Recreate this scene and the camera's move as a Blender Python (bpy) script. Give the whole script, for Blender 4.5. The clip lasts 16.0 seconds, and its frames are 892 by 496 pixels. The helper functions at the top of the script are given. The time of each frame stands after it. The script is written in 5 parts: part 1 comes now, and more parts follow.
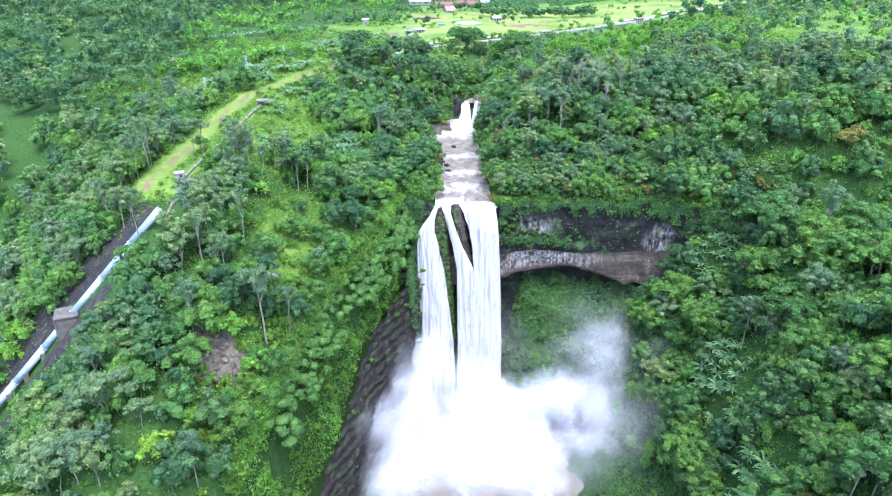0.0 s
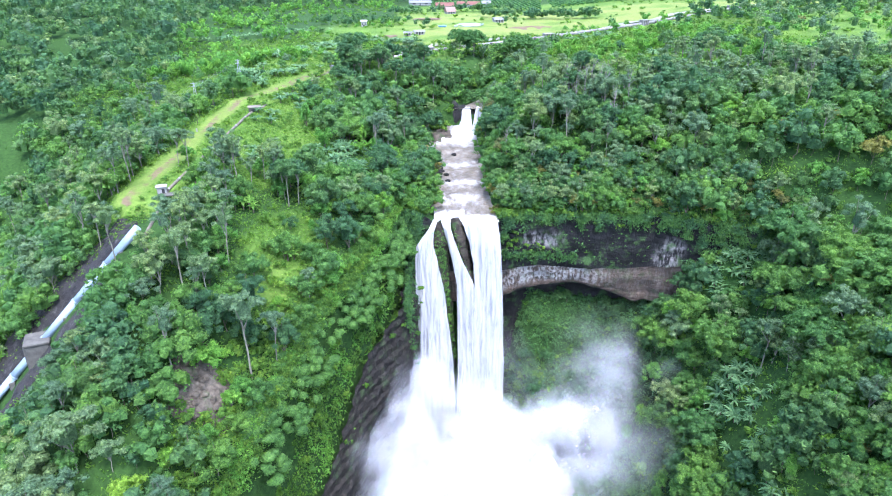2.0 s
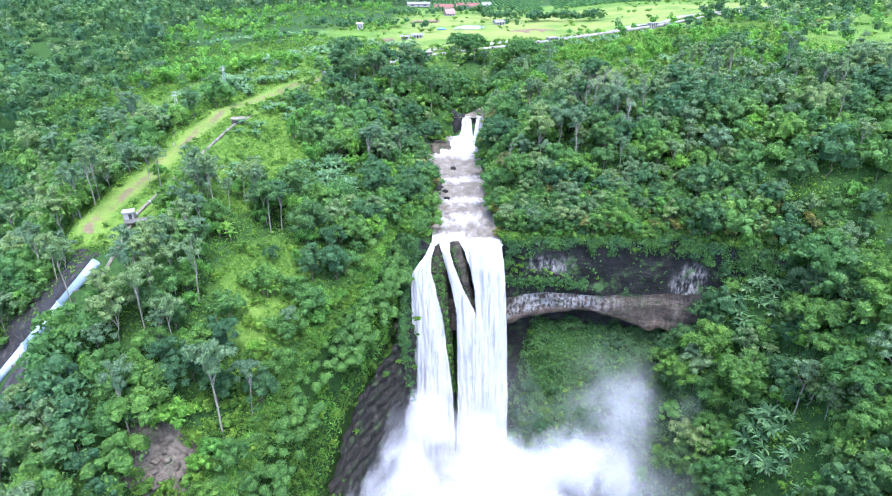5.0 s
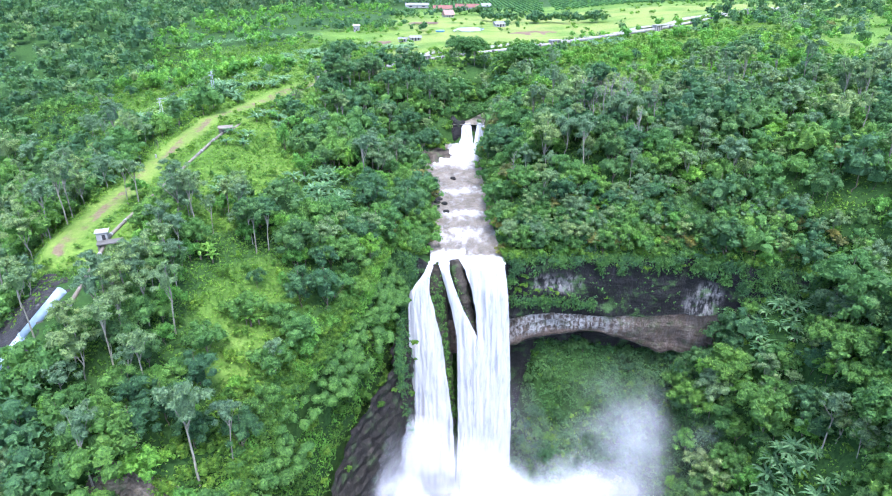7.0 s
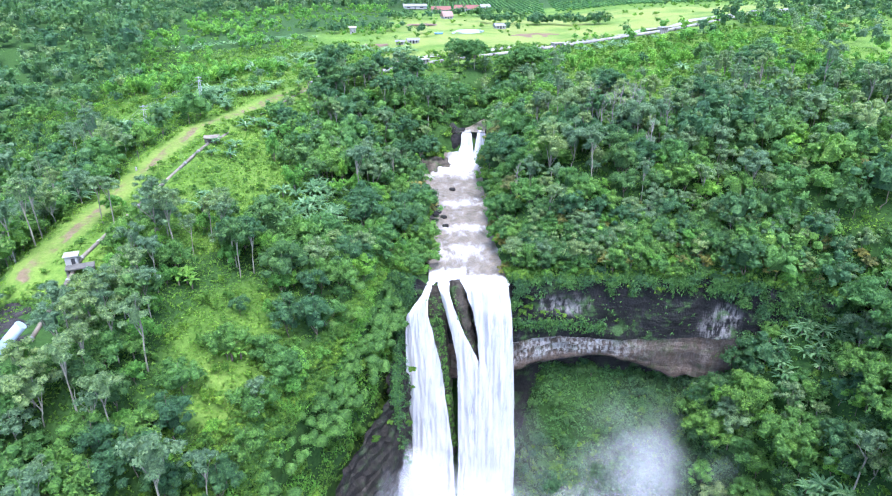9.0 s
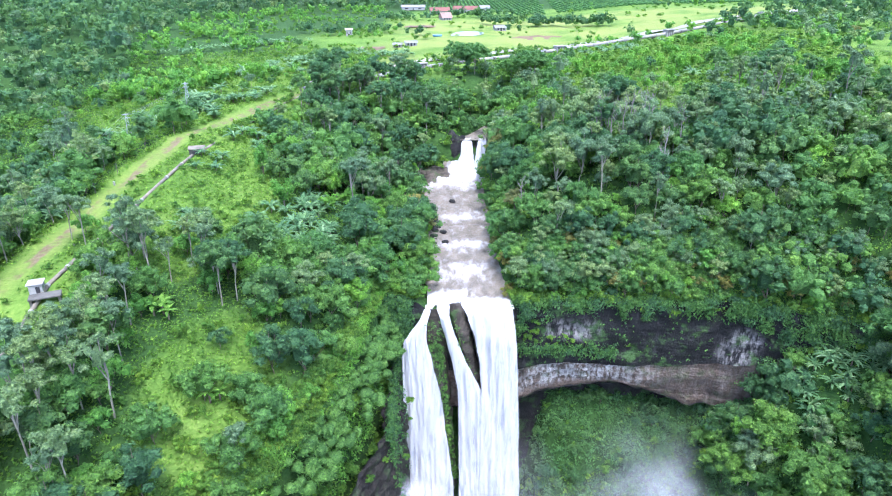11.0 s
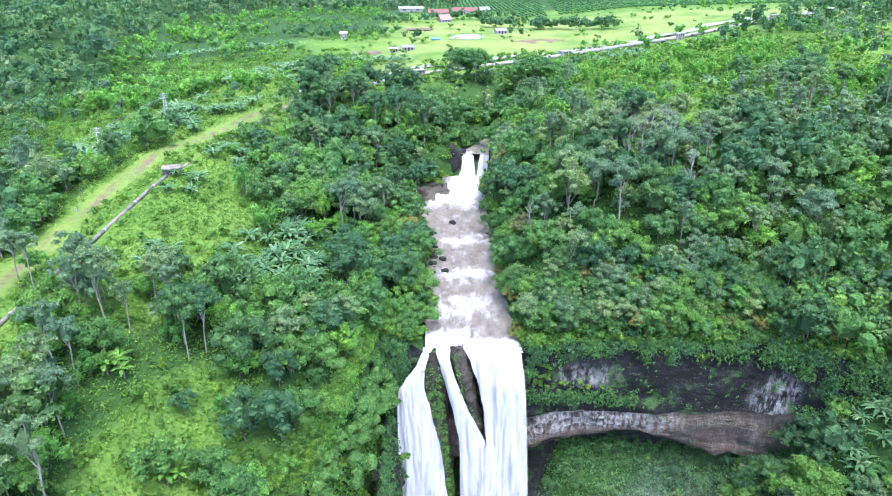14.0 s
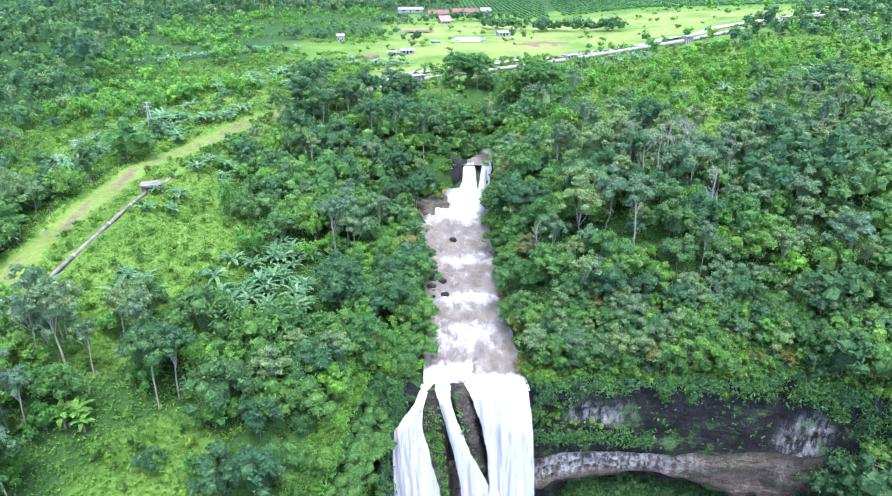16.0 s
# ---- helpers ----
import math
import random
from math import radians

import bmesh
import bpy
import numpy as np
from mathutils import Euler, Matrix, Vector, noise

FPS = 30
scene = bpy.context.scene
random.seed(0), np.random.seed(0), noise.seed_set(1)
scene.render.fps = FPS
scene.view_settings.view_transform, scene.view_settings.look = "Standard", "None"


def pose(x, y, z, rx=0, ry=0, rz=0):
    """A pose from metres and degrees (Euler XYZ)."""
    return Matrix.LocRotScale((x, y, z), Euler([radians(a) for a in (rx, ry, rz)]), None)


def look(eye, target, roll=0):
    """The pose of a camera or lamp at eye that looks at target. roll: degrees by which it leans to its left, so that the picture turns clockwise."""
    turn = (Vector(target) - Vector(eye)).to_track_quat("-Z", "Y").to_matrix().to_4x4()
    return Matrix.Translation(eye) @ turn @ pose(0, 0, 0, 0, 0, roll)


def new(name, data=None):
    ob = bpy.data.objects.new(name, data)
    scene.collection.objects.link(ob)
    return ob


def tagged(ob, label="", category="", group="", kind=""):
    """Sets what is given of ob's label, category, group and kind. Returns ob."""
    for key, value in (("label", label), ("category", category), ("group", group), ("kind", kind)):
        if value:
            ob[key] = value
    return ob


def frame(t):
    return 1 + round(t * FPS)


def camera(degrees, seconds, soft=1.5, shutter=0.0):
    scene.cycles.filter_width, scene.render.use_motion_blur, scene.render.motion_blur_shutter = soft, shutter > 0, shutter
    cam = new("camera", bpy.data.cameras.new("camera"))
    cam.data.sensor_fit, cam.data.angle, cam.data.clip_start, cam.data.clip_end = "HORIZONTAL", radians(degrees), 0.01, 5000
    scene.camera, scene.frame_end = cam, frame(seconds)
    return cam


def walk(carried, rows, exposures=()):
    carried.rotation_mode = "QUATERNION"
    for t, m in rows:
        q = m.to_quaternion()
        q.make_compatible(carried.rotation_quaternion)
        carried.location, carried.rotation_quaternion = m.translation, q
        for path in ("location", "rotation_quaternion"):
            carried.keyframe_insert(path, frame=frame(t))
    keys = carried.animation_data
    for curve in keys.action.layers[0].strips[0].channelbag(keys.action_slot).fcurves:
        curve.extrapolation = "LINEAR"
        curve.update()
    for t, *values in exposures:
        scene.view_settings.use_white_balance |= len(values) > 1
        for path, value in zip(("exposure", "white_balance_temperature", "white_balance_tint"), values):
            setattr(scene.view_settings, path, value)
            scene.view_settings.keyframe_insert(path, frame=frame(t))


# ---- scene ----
cam = camera(69.5, 16.0, 1.1)
PATH = [
    (0, (-2.978, -226.340, 83.772), (-3.283, -135.005, 43.055), 0.01),
    (1, (-2.698, -219.573, 83.813), (-3.098, -128.238, 43.097), 0.01),
    (2, (-2.514, -212.649, 83.815), (-2.962, -121.310, 43.108), 0.01),
    (3, (-2.415, -205.623, 83.785), (-2.868, -114.276, 43.096), 0.01),
    (4, (-2.389, -198.541, 83.732), (-2.812, -107.185, 43.065), 0.02),
    (5, (-2.424, -191.443, 83.662), (-2.787, -100.074, 43.022), 0.02),
    (6, (-2.509, -184.357, 83.583), (-2.789, -92.975, 42.972), 0.02),
    (7, (-2.631, -177.304, 83.503), (-2.811, -85.909, 42.922), 0.02),
    (8, (-2.778, -170.297, 83.429), (-2.849, -78.889, 42.877), 0.02),
    (9, (-2.939, -163.339, 83.368), (-2.896, -71.919, 42.842), 0.02),
    (10, (-3.103, -156.424, 83.327), (-2.946, -64.994, 42.825), 0.02),
    (11, (-3.256, -149.540, 83.315), (-2.995, -58.102, 42.830), 0.02),
    (12, (-3.388, -142.664, 83.339), (-3.037, -51.221, 42.863), 0.02),
    (13, (-3.487, -135.764, 83.405), (-3.066, -44.321, 42.931), 0.02),
    (14, (-3.541, -128.800, 83.522), (-3.076, -37.362, 43.039), 0.02),
    (15, (-3.538, -121.726, 83.697), (-3.062, -30.297, 43.193), 0.02),
    (16, (-3.465, -114.482, 83.937), (-3.019, -23.070, 43.399), 0.02),
]
walk(cam, [(t, look(eye, target, roll)) for t, eye, target, roll in PATH], ((0, 2.43, 5400, 18), (16, 2.43, 5400, 18)))

# ---------------- light ----------------
SUN_AZ, SUN_EL = radians(165), radians(68)      # from +y towards +x
world = bpy.data.worlds.new("sky")
world.use_nodes = True
scene.world = world
wn = world.node_tree.nodes
sky = wn.new("ShaderNodeTexSky")
sky.sky_type, sky.sun_disc = "NISHITA", False
sky.sun_elevation, sky.sun_rotation = SUN_EL, SUN_AZ
sky.air_density, sky.dust_density, sky.ozone_density = 1.0, 3.0, 1.0
world.node_tree.links.new(sky.outputs[0], wn["Background"].inputs[0])
wn["Background"].inputs[1].default_value = 0.15
sun_data = bpy.data.lights.new("sun", "SUN")
sun_data.energy, sun_data.angle, sun_data.color = 1.1, radians(24), (1.0, 0.97, 0.92)
sun = new("sun", sun_data)
sun_dir = Vector((math.sin(SUN_AZ) * math.cos(SUN_EL), math.cos(SUN_AZ) * math.cos(SUN_EL), math.sin(SUN_EL)))
sun.matrix_world = look(sun_dir * 500, (0, 0, 0))
scene.cycles.transparent_max_bounces = 40

# ---------------- materials ----------------
class Nodes:
    """A small helper to write node materials."""

    def __init__(self, name):
        self.mat = bpy.data.materials.new(name)
        self.mat.use_nodes = True
        self.tree = self.mat.node_tree
        self.bsdf = self.tree.nodes["Principled BSDF"]
        self.out = self.tree.nodes["Material Output"]

    def put(self, value, socket):
        if hasattr(value, "is_linked"):
            self.tree.links.new(value, socket)
        else:
            socket.default_value = value

    def node(self, kind, **inputs):
        n = self.tree.nodes.new(kind)
        for key, value in inputs.items():
            self.put(value, n.inputs[key.replace("_", " ")])
        return n

    def position(self):
        return self.tree.nodes.new("ShaderNodeNewGeometry").outputs["Position"]

    def scaled(self, v, sx, sy, sz):
        n = self.node("ShaderNodeMapping", Vector=v)
        n.inputs["Scale"].default_value = (sx, sy, sz)
        return n.outputs[0]

    def noise(self, scale, detail=3.0, rough=0.55, vector=None):
        n = self.node("ShaderNodeTexNoise", Scale=scale, Detail=detail, Roughness=rough)
        self.put(self.position() if vector is None else vector, n.inputs["Vector"])
        return n.outputs["Fac"]

    def ramp(self, fac, *stops):
        n = self.node("ShaderNodeValToRGB", Fac=fac)
        e = n.color_ramp.elements
        while len(e) < len(stops):
            e.new(0.5)
        for el, (at, c) in zip(e, stops):
            el.position = at
            el.color = (*c, 1) if len(c) == 3 else c
        return n.outputs[0]

    def level(self, fac, low, high):
        n = self.node("ShaderNodeMapRange", Value=fac)
        n.inputs["From Min"].default_value, n.inputs["From Max"].default_value = low, high
        n.interpolation_type = "SMOOTHSTEP"
        return n.outputs[0]

    def mix(self, fac, a, b, how="MIX"):
        n = self.tree.nodes.new("ShaderNodeMix")
        n.data_type, n.blend_type = "RGBA", how
        self.put(fac, n.inputs[0])
        self.put((*a, 1) if isinstance(a, tuple) else a, n.inputs[6])
        self.put((*b, 1) if isinstance(b, tuple) else b, n.inputs[7])
        return n.outputs[2]

    def math(self, how, a, b=0.0):
        n = self.tree.nodes.new("ShaderNodeMath")
        n.operation = how
        self.put(a, n.inputs[0]), self.put(b, n.inputs[1])
        return n.outputs[0]

    def attr(self, name):
        n = self.tree.nodes.new("ShaderNodeAttribute")
        n.attribute_name = name
        return n.outputs["Fac"]

    def island(self):
        return self.tree.nodes.new("ShaderNodeNewGeometry").outputs["Random Per Island"]

    def random(self):
        return self.tree.nodes.new("ShaderNodeObjectInfo").outputs["Random"]

    def bump(self, height, strength, distance):
        n = self.node("ShaderNodeBump", Height=height, Strength=strength, Distance=distance)
        self.put(n.outputs[0], self.bsdf.inputs["Normal"])

    def done(self, color, rough=0.8, metal=0.0, spec=0.3):
        self.put((*color, 1) if isinstance(color, tuple) else color, self.bsdf.inputs["Base Color"])
        self.put(rough, self.bsdf.inputs["Roughness"])
        self.put(metal, self.bsdf.inputs["Metallic"])
        self.bsdf.inputs["Specular IOR Level"].default_value = spec
        return self.mat


def leaf_material(name, dark, mid, light, vary=0.85, clear=0.38):
    """Foliage: every leaf spray and bough has a tone of its own, every tree and patch too."""
    n = Nodes(name)
    leaf = n.ramp(n.island(), (0.0, dark), (0.5, mid), (1.0, light))
    own = n.math("FRACT", n.math("ADD", n.random(), n.attr("tone")))
    patch = n.math("ADD", n.math("MULTIPLY", own, 0.72), n.math("MULTIPLY", n.noise(0.06, 2.0), 0.4))
    tone = n.ramp(patch, (0.12, (0.70, 0.80, 0.90)), (0.36, (0.92, 0.96, 0.98)), (0.56, (1.08, 1.06, 0.92)), (0.76, (1.42, 1.26, 0.82)), (0.96, (1.16, 1.16, 1.00)))
    c = n.mix(vary, leaf, tone, "MULTIPLY")
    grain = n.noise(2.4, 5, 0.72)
    # Fine grain: bump hollows painted darker and bluer, as shade between leaves.
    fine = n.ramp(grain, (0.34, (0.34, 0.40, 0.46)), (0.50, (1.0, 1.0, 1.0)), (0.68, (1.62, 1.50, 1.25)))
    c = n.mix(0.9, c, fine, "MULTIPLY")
    n.bump(grain, 0.9, 0.5)
    n.done(c, 0.62, 0.0, 0.22)
    t = n.node("ShaderNodeBsdfTranslucent", Color=n.mix(1.0, c, (1.3, 1.5, 0.6), "MULTIPLY"))
    m = n.node("ShaderNodeMixShader", Fac=clear)
    n.tree.links.new(n.bsdf.outputs[0], m.inputs[1])
    n.tree.links.new(t.outputs[0], m.inputs[2])
    n.tree.links.new(m.outputs[0], n.out.inputs[0])
    return n.mat


# deep and grey: part of their blue and lightness is painted distance haze
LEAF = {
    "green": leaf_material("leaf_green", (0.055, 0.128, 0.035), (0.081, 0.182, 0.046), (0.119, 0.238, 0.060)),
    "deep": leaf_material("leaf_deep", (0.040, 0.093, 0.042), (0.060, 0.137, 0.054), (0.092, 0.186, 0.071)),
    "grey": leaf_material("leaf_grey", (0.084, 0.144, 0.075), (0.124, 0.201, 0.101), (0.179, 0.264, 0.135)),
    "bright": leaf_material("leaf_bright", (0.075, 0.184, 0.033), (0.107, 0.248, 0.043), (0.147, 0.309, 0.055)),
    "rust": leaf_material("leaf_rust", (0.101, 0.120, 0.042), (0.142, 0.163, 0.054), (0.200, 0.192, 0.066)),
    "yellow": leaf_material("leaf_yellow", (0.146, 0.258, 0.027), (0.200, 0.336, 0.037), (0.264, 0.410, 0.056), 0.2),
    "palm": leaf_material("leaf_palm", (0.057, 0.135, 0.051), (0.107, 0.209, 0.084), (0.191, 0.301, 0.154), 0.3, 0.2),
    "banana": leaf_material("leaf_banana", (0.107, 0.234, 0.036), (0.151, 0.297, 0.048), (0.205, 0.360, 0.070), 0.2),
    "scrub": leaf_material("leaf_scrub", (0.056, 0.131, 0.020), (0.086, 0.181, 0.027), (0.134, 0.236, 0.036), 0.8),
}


def bark_material(name, a, b):
    n = Nodes(name)
    v = n.scaled(n.position(), 1, 1, 0.25)
    return n.done(n.ramp(n.noise(2.2, 4, 0.6, v), (0.3, a), (0.7, b)), 0.9)


BARK = bark_material("bark_brown", (0.07, 0.05, 0.035), (0.22, 0.18, 0.13))
PALE = bark_material("bark_pale", (0.11, 0.104, 0.072), (0.30, 0.288, 0.215))


def ground_material():
    n = Nodes("ground_green")
    fine, broad = n.noise(0.9, 5, 0.65), n.noise(0.05, 3)
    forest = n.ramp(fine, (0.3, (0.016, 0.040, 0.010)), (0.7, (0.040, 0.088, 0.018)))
    grass = n.ramp(n.math("ADD", n.math("MULTIPLY", fine, 0.5), n.math("MULTIPLY", broad, 0.5)),
                   (0.36, (0.046, 0.098, 0.014)), (0.52, (0.090, 0.160, 0.024)), (0.66, (0.140, 0.208, 0.040)))
    bare = n.ramp(fine, (0.3, (0.10, 0.072, 0.042)), (0.7, (0.17, 0.13, 0.085)))
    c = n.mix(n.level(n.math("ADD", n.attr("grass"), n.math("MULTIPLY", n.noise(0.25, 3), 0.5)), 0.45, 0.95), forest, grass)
    c = n.mix(n.math("MULTIPLY", n.attr("field"), n.level(n.noise(0.03, 4), 0.3, 0.6)), c, n.ramp(fine, (0.3, (0.140, 0.180, 0.040)), (0.7, (0.190, 0.215, 0.058))))
    c = n.mix(n.level(n.math("ADD", n.attr("bare"), n.math("MULTIPLY", n.noise(0.5, 4), 0.8)), 0.85, 1.2), c, bare)
    n.bump(fine, 0.8, 0.6)
    return n.done(c, 0.95, 0.0, 0.1)


def rock_material(name, dark, light, pale, streak=0.5, moss=0.35, wash=(0.20, 0.19, 0.18)):
    """Basalt: layers, stains that run down, pale bare patches and moss."""
    n = Nodes(name)
    p = n.position()
    layer = n.noise(1.0, 4, 0.6, n.scaled(p, 0.08, 0.08, 0.9))
    run = n.noise(1.0, 4, 0.6, n.scaled(p, 0.55, 0.55, 0.07))
    c = n.ramp(n.noise(0.7, 5, 0.65), (0.3, dark), (0.7, light))
    c = n.mix(n.math("MULTIPLY", n.level(run, 0.55, 0.72), streak), c, pale)
    c = n.mix(n.math("MULTIPLY", n.level(layer, 0.50, 0.62), 0.35), c, tuple(v * 0.4 for v in dark))
    washed = n.math("MULTIPLY", n.attr("pale"), n.level(n.noise(1.0, 5, 0.65, n.scaled(p, 0.8, 0.8, 0.22)), 0.40, 0.62))
    c = n.mix(washed, c, wash)
    c = n.mix(n.math("MULTIPLY", n.level(n.noise(0.28, 5, 0.6), 0.52, 0.66), moss), c, (0.045, 0.10, 0.022))
    n.bump(n.math("ADD", n.math("MULTIPLY", layer, 0.6), n.noise(1.6, 5, 0.6)), 1.0, 0.7)
    return n.done(c, 0.75, 0.0, 0.3)


GROUND = ground_material()
BANK = rock_material("rock_bank", (0.045, 0.038, 0.028), (0.12, 0.10, 0.075), (0.16, 0.14, 0.11), 0.4, 0.7)
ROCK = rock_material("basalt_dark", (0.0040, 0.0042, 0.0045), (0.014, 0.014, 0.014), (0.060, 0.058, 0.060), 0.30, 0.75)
BAND = rock_material("rock_band", (0.040, 0.029, 0.021), (0.128, 0.094, 0.070), (0.20, 0.17, 0.14), 0.4, 0.25, (0.35, 0.34, 0.32))
# Flank rock is darkened beyond its own brown to carry the wall's shade.
FLANK = rock_material("rock_flank", (0.005, 0.0044, 0.0034), (0.026, 0.022, 0.016), (0.075, 0.064, 0.050), 0.6, 0.3)
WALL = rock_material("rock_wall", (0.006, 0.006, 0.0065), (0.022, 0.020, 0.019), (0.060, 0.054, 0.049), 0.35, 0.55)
SLIDE = rock_material("rock_slide", (0.050, 0.040, 0.028), (0.150, 0.124, 0.090), (0.20, 0.175, 0.135), 0.5, 0.45)
SLAB = rock_material("rock_slab", (0.012, 0.011, 0.011), (0.038, 0.034, 0.031), (0.16, 0.155, 0.15), 0.4, 0.0)


def fall_material():
    n = Nodes("falling_water")
    p = n.scaled(n.position(), 0.8, 0.8, 0.16)
    c = n.ramp(n.noise(1.0, 5, 0.65, p), (0.30, (0.262, 0.284, 0.296)), (0.48, (0.38, 0.385, 0.385)))
    n.bump(n.noise(1.0, 4, 0.6, p), 0.5, 0.5)
    n.done(c, 0.6, 0.0, 0.3)
    a = n.math("MULTIPLY", n.attr("edge"), 1.0)
    torn = n.level(n.math("ADD", a, n.math("MULTIPLY", n.noise(1.0, 3, 0.6, n.scaled(n.position(), 1.1, 1.1, 0.14)), 0.9)), 0.50, 0.95)
    n.put(torn, n.bsdf.inputs["Alpha"])
    return n.mat


def river_material():
    n = Nodes("river_water")
    p = n.scaled(n.position(), 1.0, 0.45, 1.0)
    mud = n.ramp(n.noise(0.35, 4, 0.6, p), (0.35, (0.112, 0.096, 0.070)), (0.7, (0.196, 0.172, 0.134)))
    foam = n.level(n.math("ADD", n.math("ADD", n.math("MULTIPLY", n.noise(0.45, 4, 0.6, p), 0.5), n.math("MULTIPLY", n.noise(1.7, 6, 0.72, p), 0.42)), n.math("MULTIPLY", n.attr("foam"), 0.6)), 0.58, 0.88)
    n.bump(n.noise(1.2, 6, 0.68, p), 1.0, 0.55)
    return n.done(n.mix(foam, mud, (0.37, 0.365, 0.355)), n.math("ADD", 0.42, n.math("MULTIPLY", foam, 0.4)), 0.0, 0.2)


def spray_material():
    """Drifting spray: thin towards its rim, torn by its own eddies."""
    n = Nodes("spray")
    swirl = n.math("ADD", n.math("MULTIPLY", n.noise(0.05, 4, 0.6), 0.62), n.math("MULTIPLY", n.noise(0.17, 4, 0.6), 0.38))
    a = n.math("MULTIPLY", n.attr("dense"), n.level(swirl, 0.33, 0.66))
    n.done((0.80, 0.82, 0.86), 1.0, 0.0, 0.0)
    t = n.node("ShaderNodeBsdfTranslucent", Color=(0.80, 0.82, 0.86, 1))
    m, clear, mm = n.node("ShaderNodeMixShader", Fac=0.5), n.tree.nodes.new("ShaderNodeBsdfTransparent"), n.node("ShaderNodeMixShader", Fac=a)
    n.tree.links.new(n.bsdf.outputs[0], m.inputs[1])
    n.tree.links.new(t.outputs[0], m.inputs[2])
    n.tree.links.new(clear.outputs[0], mm.inputs[1])
    n.tree.links.new(m.outputs[0], mm.inputs[2])
    n.tree.links.new(mm.outputs[0], n.out.inputs[0])
    return n.mat


FALL, RIVER, SPRAY = fall_material(), river_material(), spray_material()


def plain(name, color, rough=0.7, metal=0.0, vary=0.25, scale=1.5):
    n = Nodes(name)
    low = tuple(v * (1 - vary) for v in color)
    high = tuple(min(1, v * (1 + vary)) for v in color)
    n.bump(n.noise(scale * 6, 3), 0.2, 0.05)
    return n.done(n.ramp(n.noise(scale, 5, 0.6), (0.3, low), (0.7, high)), rough, metal)


PIPE = plain("pipe_paint", (0.27, 0.34, 0.40), 0.45, 0.0, 0.12, 0.6)
OLDPIPE = plain("pipe_concrete", (0.150, 0.132, 0.098), 0.9, 0.0, 0.4, 0.5)
CONCRETE = plain("concrete", (0.090, 0.086, 0.072), 0.9, 0.0, 0.35, 0.6)
WHITE = plain("white_paint", (0.27, 0.265, 0.24), 0.7, 0.0, 0.1)
ROOF_RED = plain("roof_red", (0.15, 0.065, 0.048), 0.7, 0.0, 0.2)
ROOF_GREY = plain("roof_grey", (0.17, 0.17, 0.17), 0.6, 0.0, 0.2)
STEEL = plain("galvanised_steel", (0.30, 0.31, 0.32), 0.5, 0.3, 0.1)
PALEPIPE = plain("pipe_pale", (0.235, 0.225, 0.205), 0.8, 0.0, 0.2, 0.4)
DARK = plain("dark_opening", (0.03, 0.03, 0.03), 0.9)
EARTH = plain("red_earth", (0.125, 0.078, 0.048), 0.95, 0.0, 0.25, 0.3)
POND = plain("pond_water", (0.20, 0.24, 0.20), 0.15, 0.0, 0.1)

# ---------------- the lie of the land ----------------
def ease(lo, hi, v):
    t = np.clip((v - lo) / (hi - lo), 0, 1)
    return t * t * (3 - 2 * t)


def rough(x, y, seed=0):
    """Cheap smooth unevenness between about -1 and 1, at several sizes."""
    rs = np.random.RandomState(seed + 11)
    out = 0
    for size, weight in ((46, 0.5), (23, 0.3), (11, 0.15), (5.5, 0.08)):
        for _ in range(3):
            a, p = rs.uniform(0, 6.283, 2)
            out = out + weight / 1.7 * np.sin((x * math.cos(a) + y * math.sin(a)) * 6.283 / size + p)
    return out


FLOOR = -96.0


def river_left(y):
    return np.interp(y, (0, 8, 20, 35, 60, 75, 90, 105, 116, 125), (-8, -8, -8, -8, -7, -10, -14, -10, 0, 4))


def river_right(y):
    return np.interp(y, (0, 20, 60, 90, 110, 120, 135), (15.5, 13, 12.6, 12, 13, 15, 24))


def river_level(y):
    return np.interp(y, (0, 20, 60, 100, 112, 117, 140, 170, 230), (-0.6, 0.2, 1.6, 3.2, 4.2, 15, 16, 24, 32))


def spine_x(y):
    return np.interp(y, (-230, -150, -115, -90, -60, -30, 50, 100, 250), (-80, -75, -70, -68, -77, -90, -92, -90, -90))


def spine_z(y):
    return np.interp(y, (-230, -150, -115, -90, -60, -30, 0, 50, 100, 150, 250, 600), (-80, -42, -16, -2, 14.5, 19.5, 21, 26, 28.5, 31, 35, 38))


def rim_x(y):
    return np.interp(y, (-230, -150, -110, -80, -66, -47, -25, -8, 0), (-62, -60, -53, -45, -40, -32, -24, -20.5, -19.5))


def wall_x(y):
    """Where the bare flank of the basin begins."""
    return np.interp(y, (-230, -150, -110, -80, -66, -47, -25, -8, 0), (-59, -57, -51, -44, -40, -33, -23, -17.5, -16.5))


def rim_z(y):
    return np.interp(y, (-230, -150, -95, -66, -47, -25, 0), (-90, -66, -30, -15, -7, -5, -2))


def cliff_y(x):
    """Where the upper edge of the back wall runs."""
    return np.interp(x, (-20, 15, 72, 100, 130, 260), (1.5, 2.0, 2.0, -9, -25, -110))


def plateau(x, y):
    right = 38 + 9 * ease(60, 200, x) + 5 * ease(100, 400, x)
    left = spine_z(y)
    z = left + (right - left) * ease(-70, 80, x + 0 * y)
    z = z + 16 * ease(-170, -420, x) * ease(120, 420, y) + 40 * ease(-250, -800, x) * ease(250, 900, y)
    return z - 4 * ease(300, 700, y) * ease(-200, 0, x) + 30 * ease(900, 2600, y)


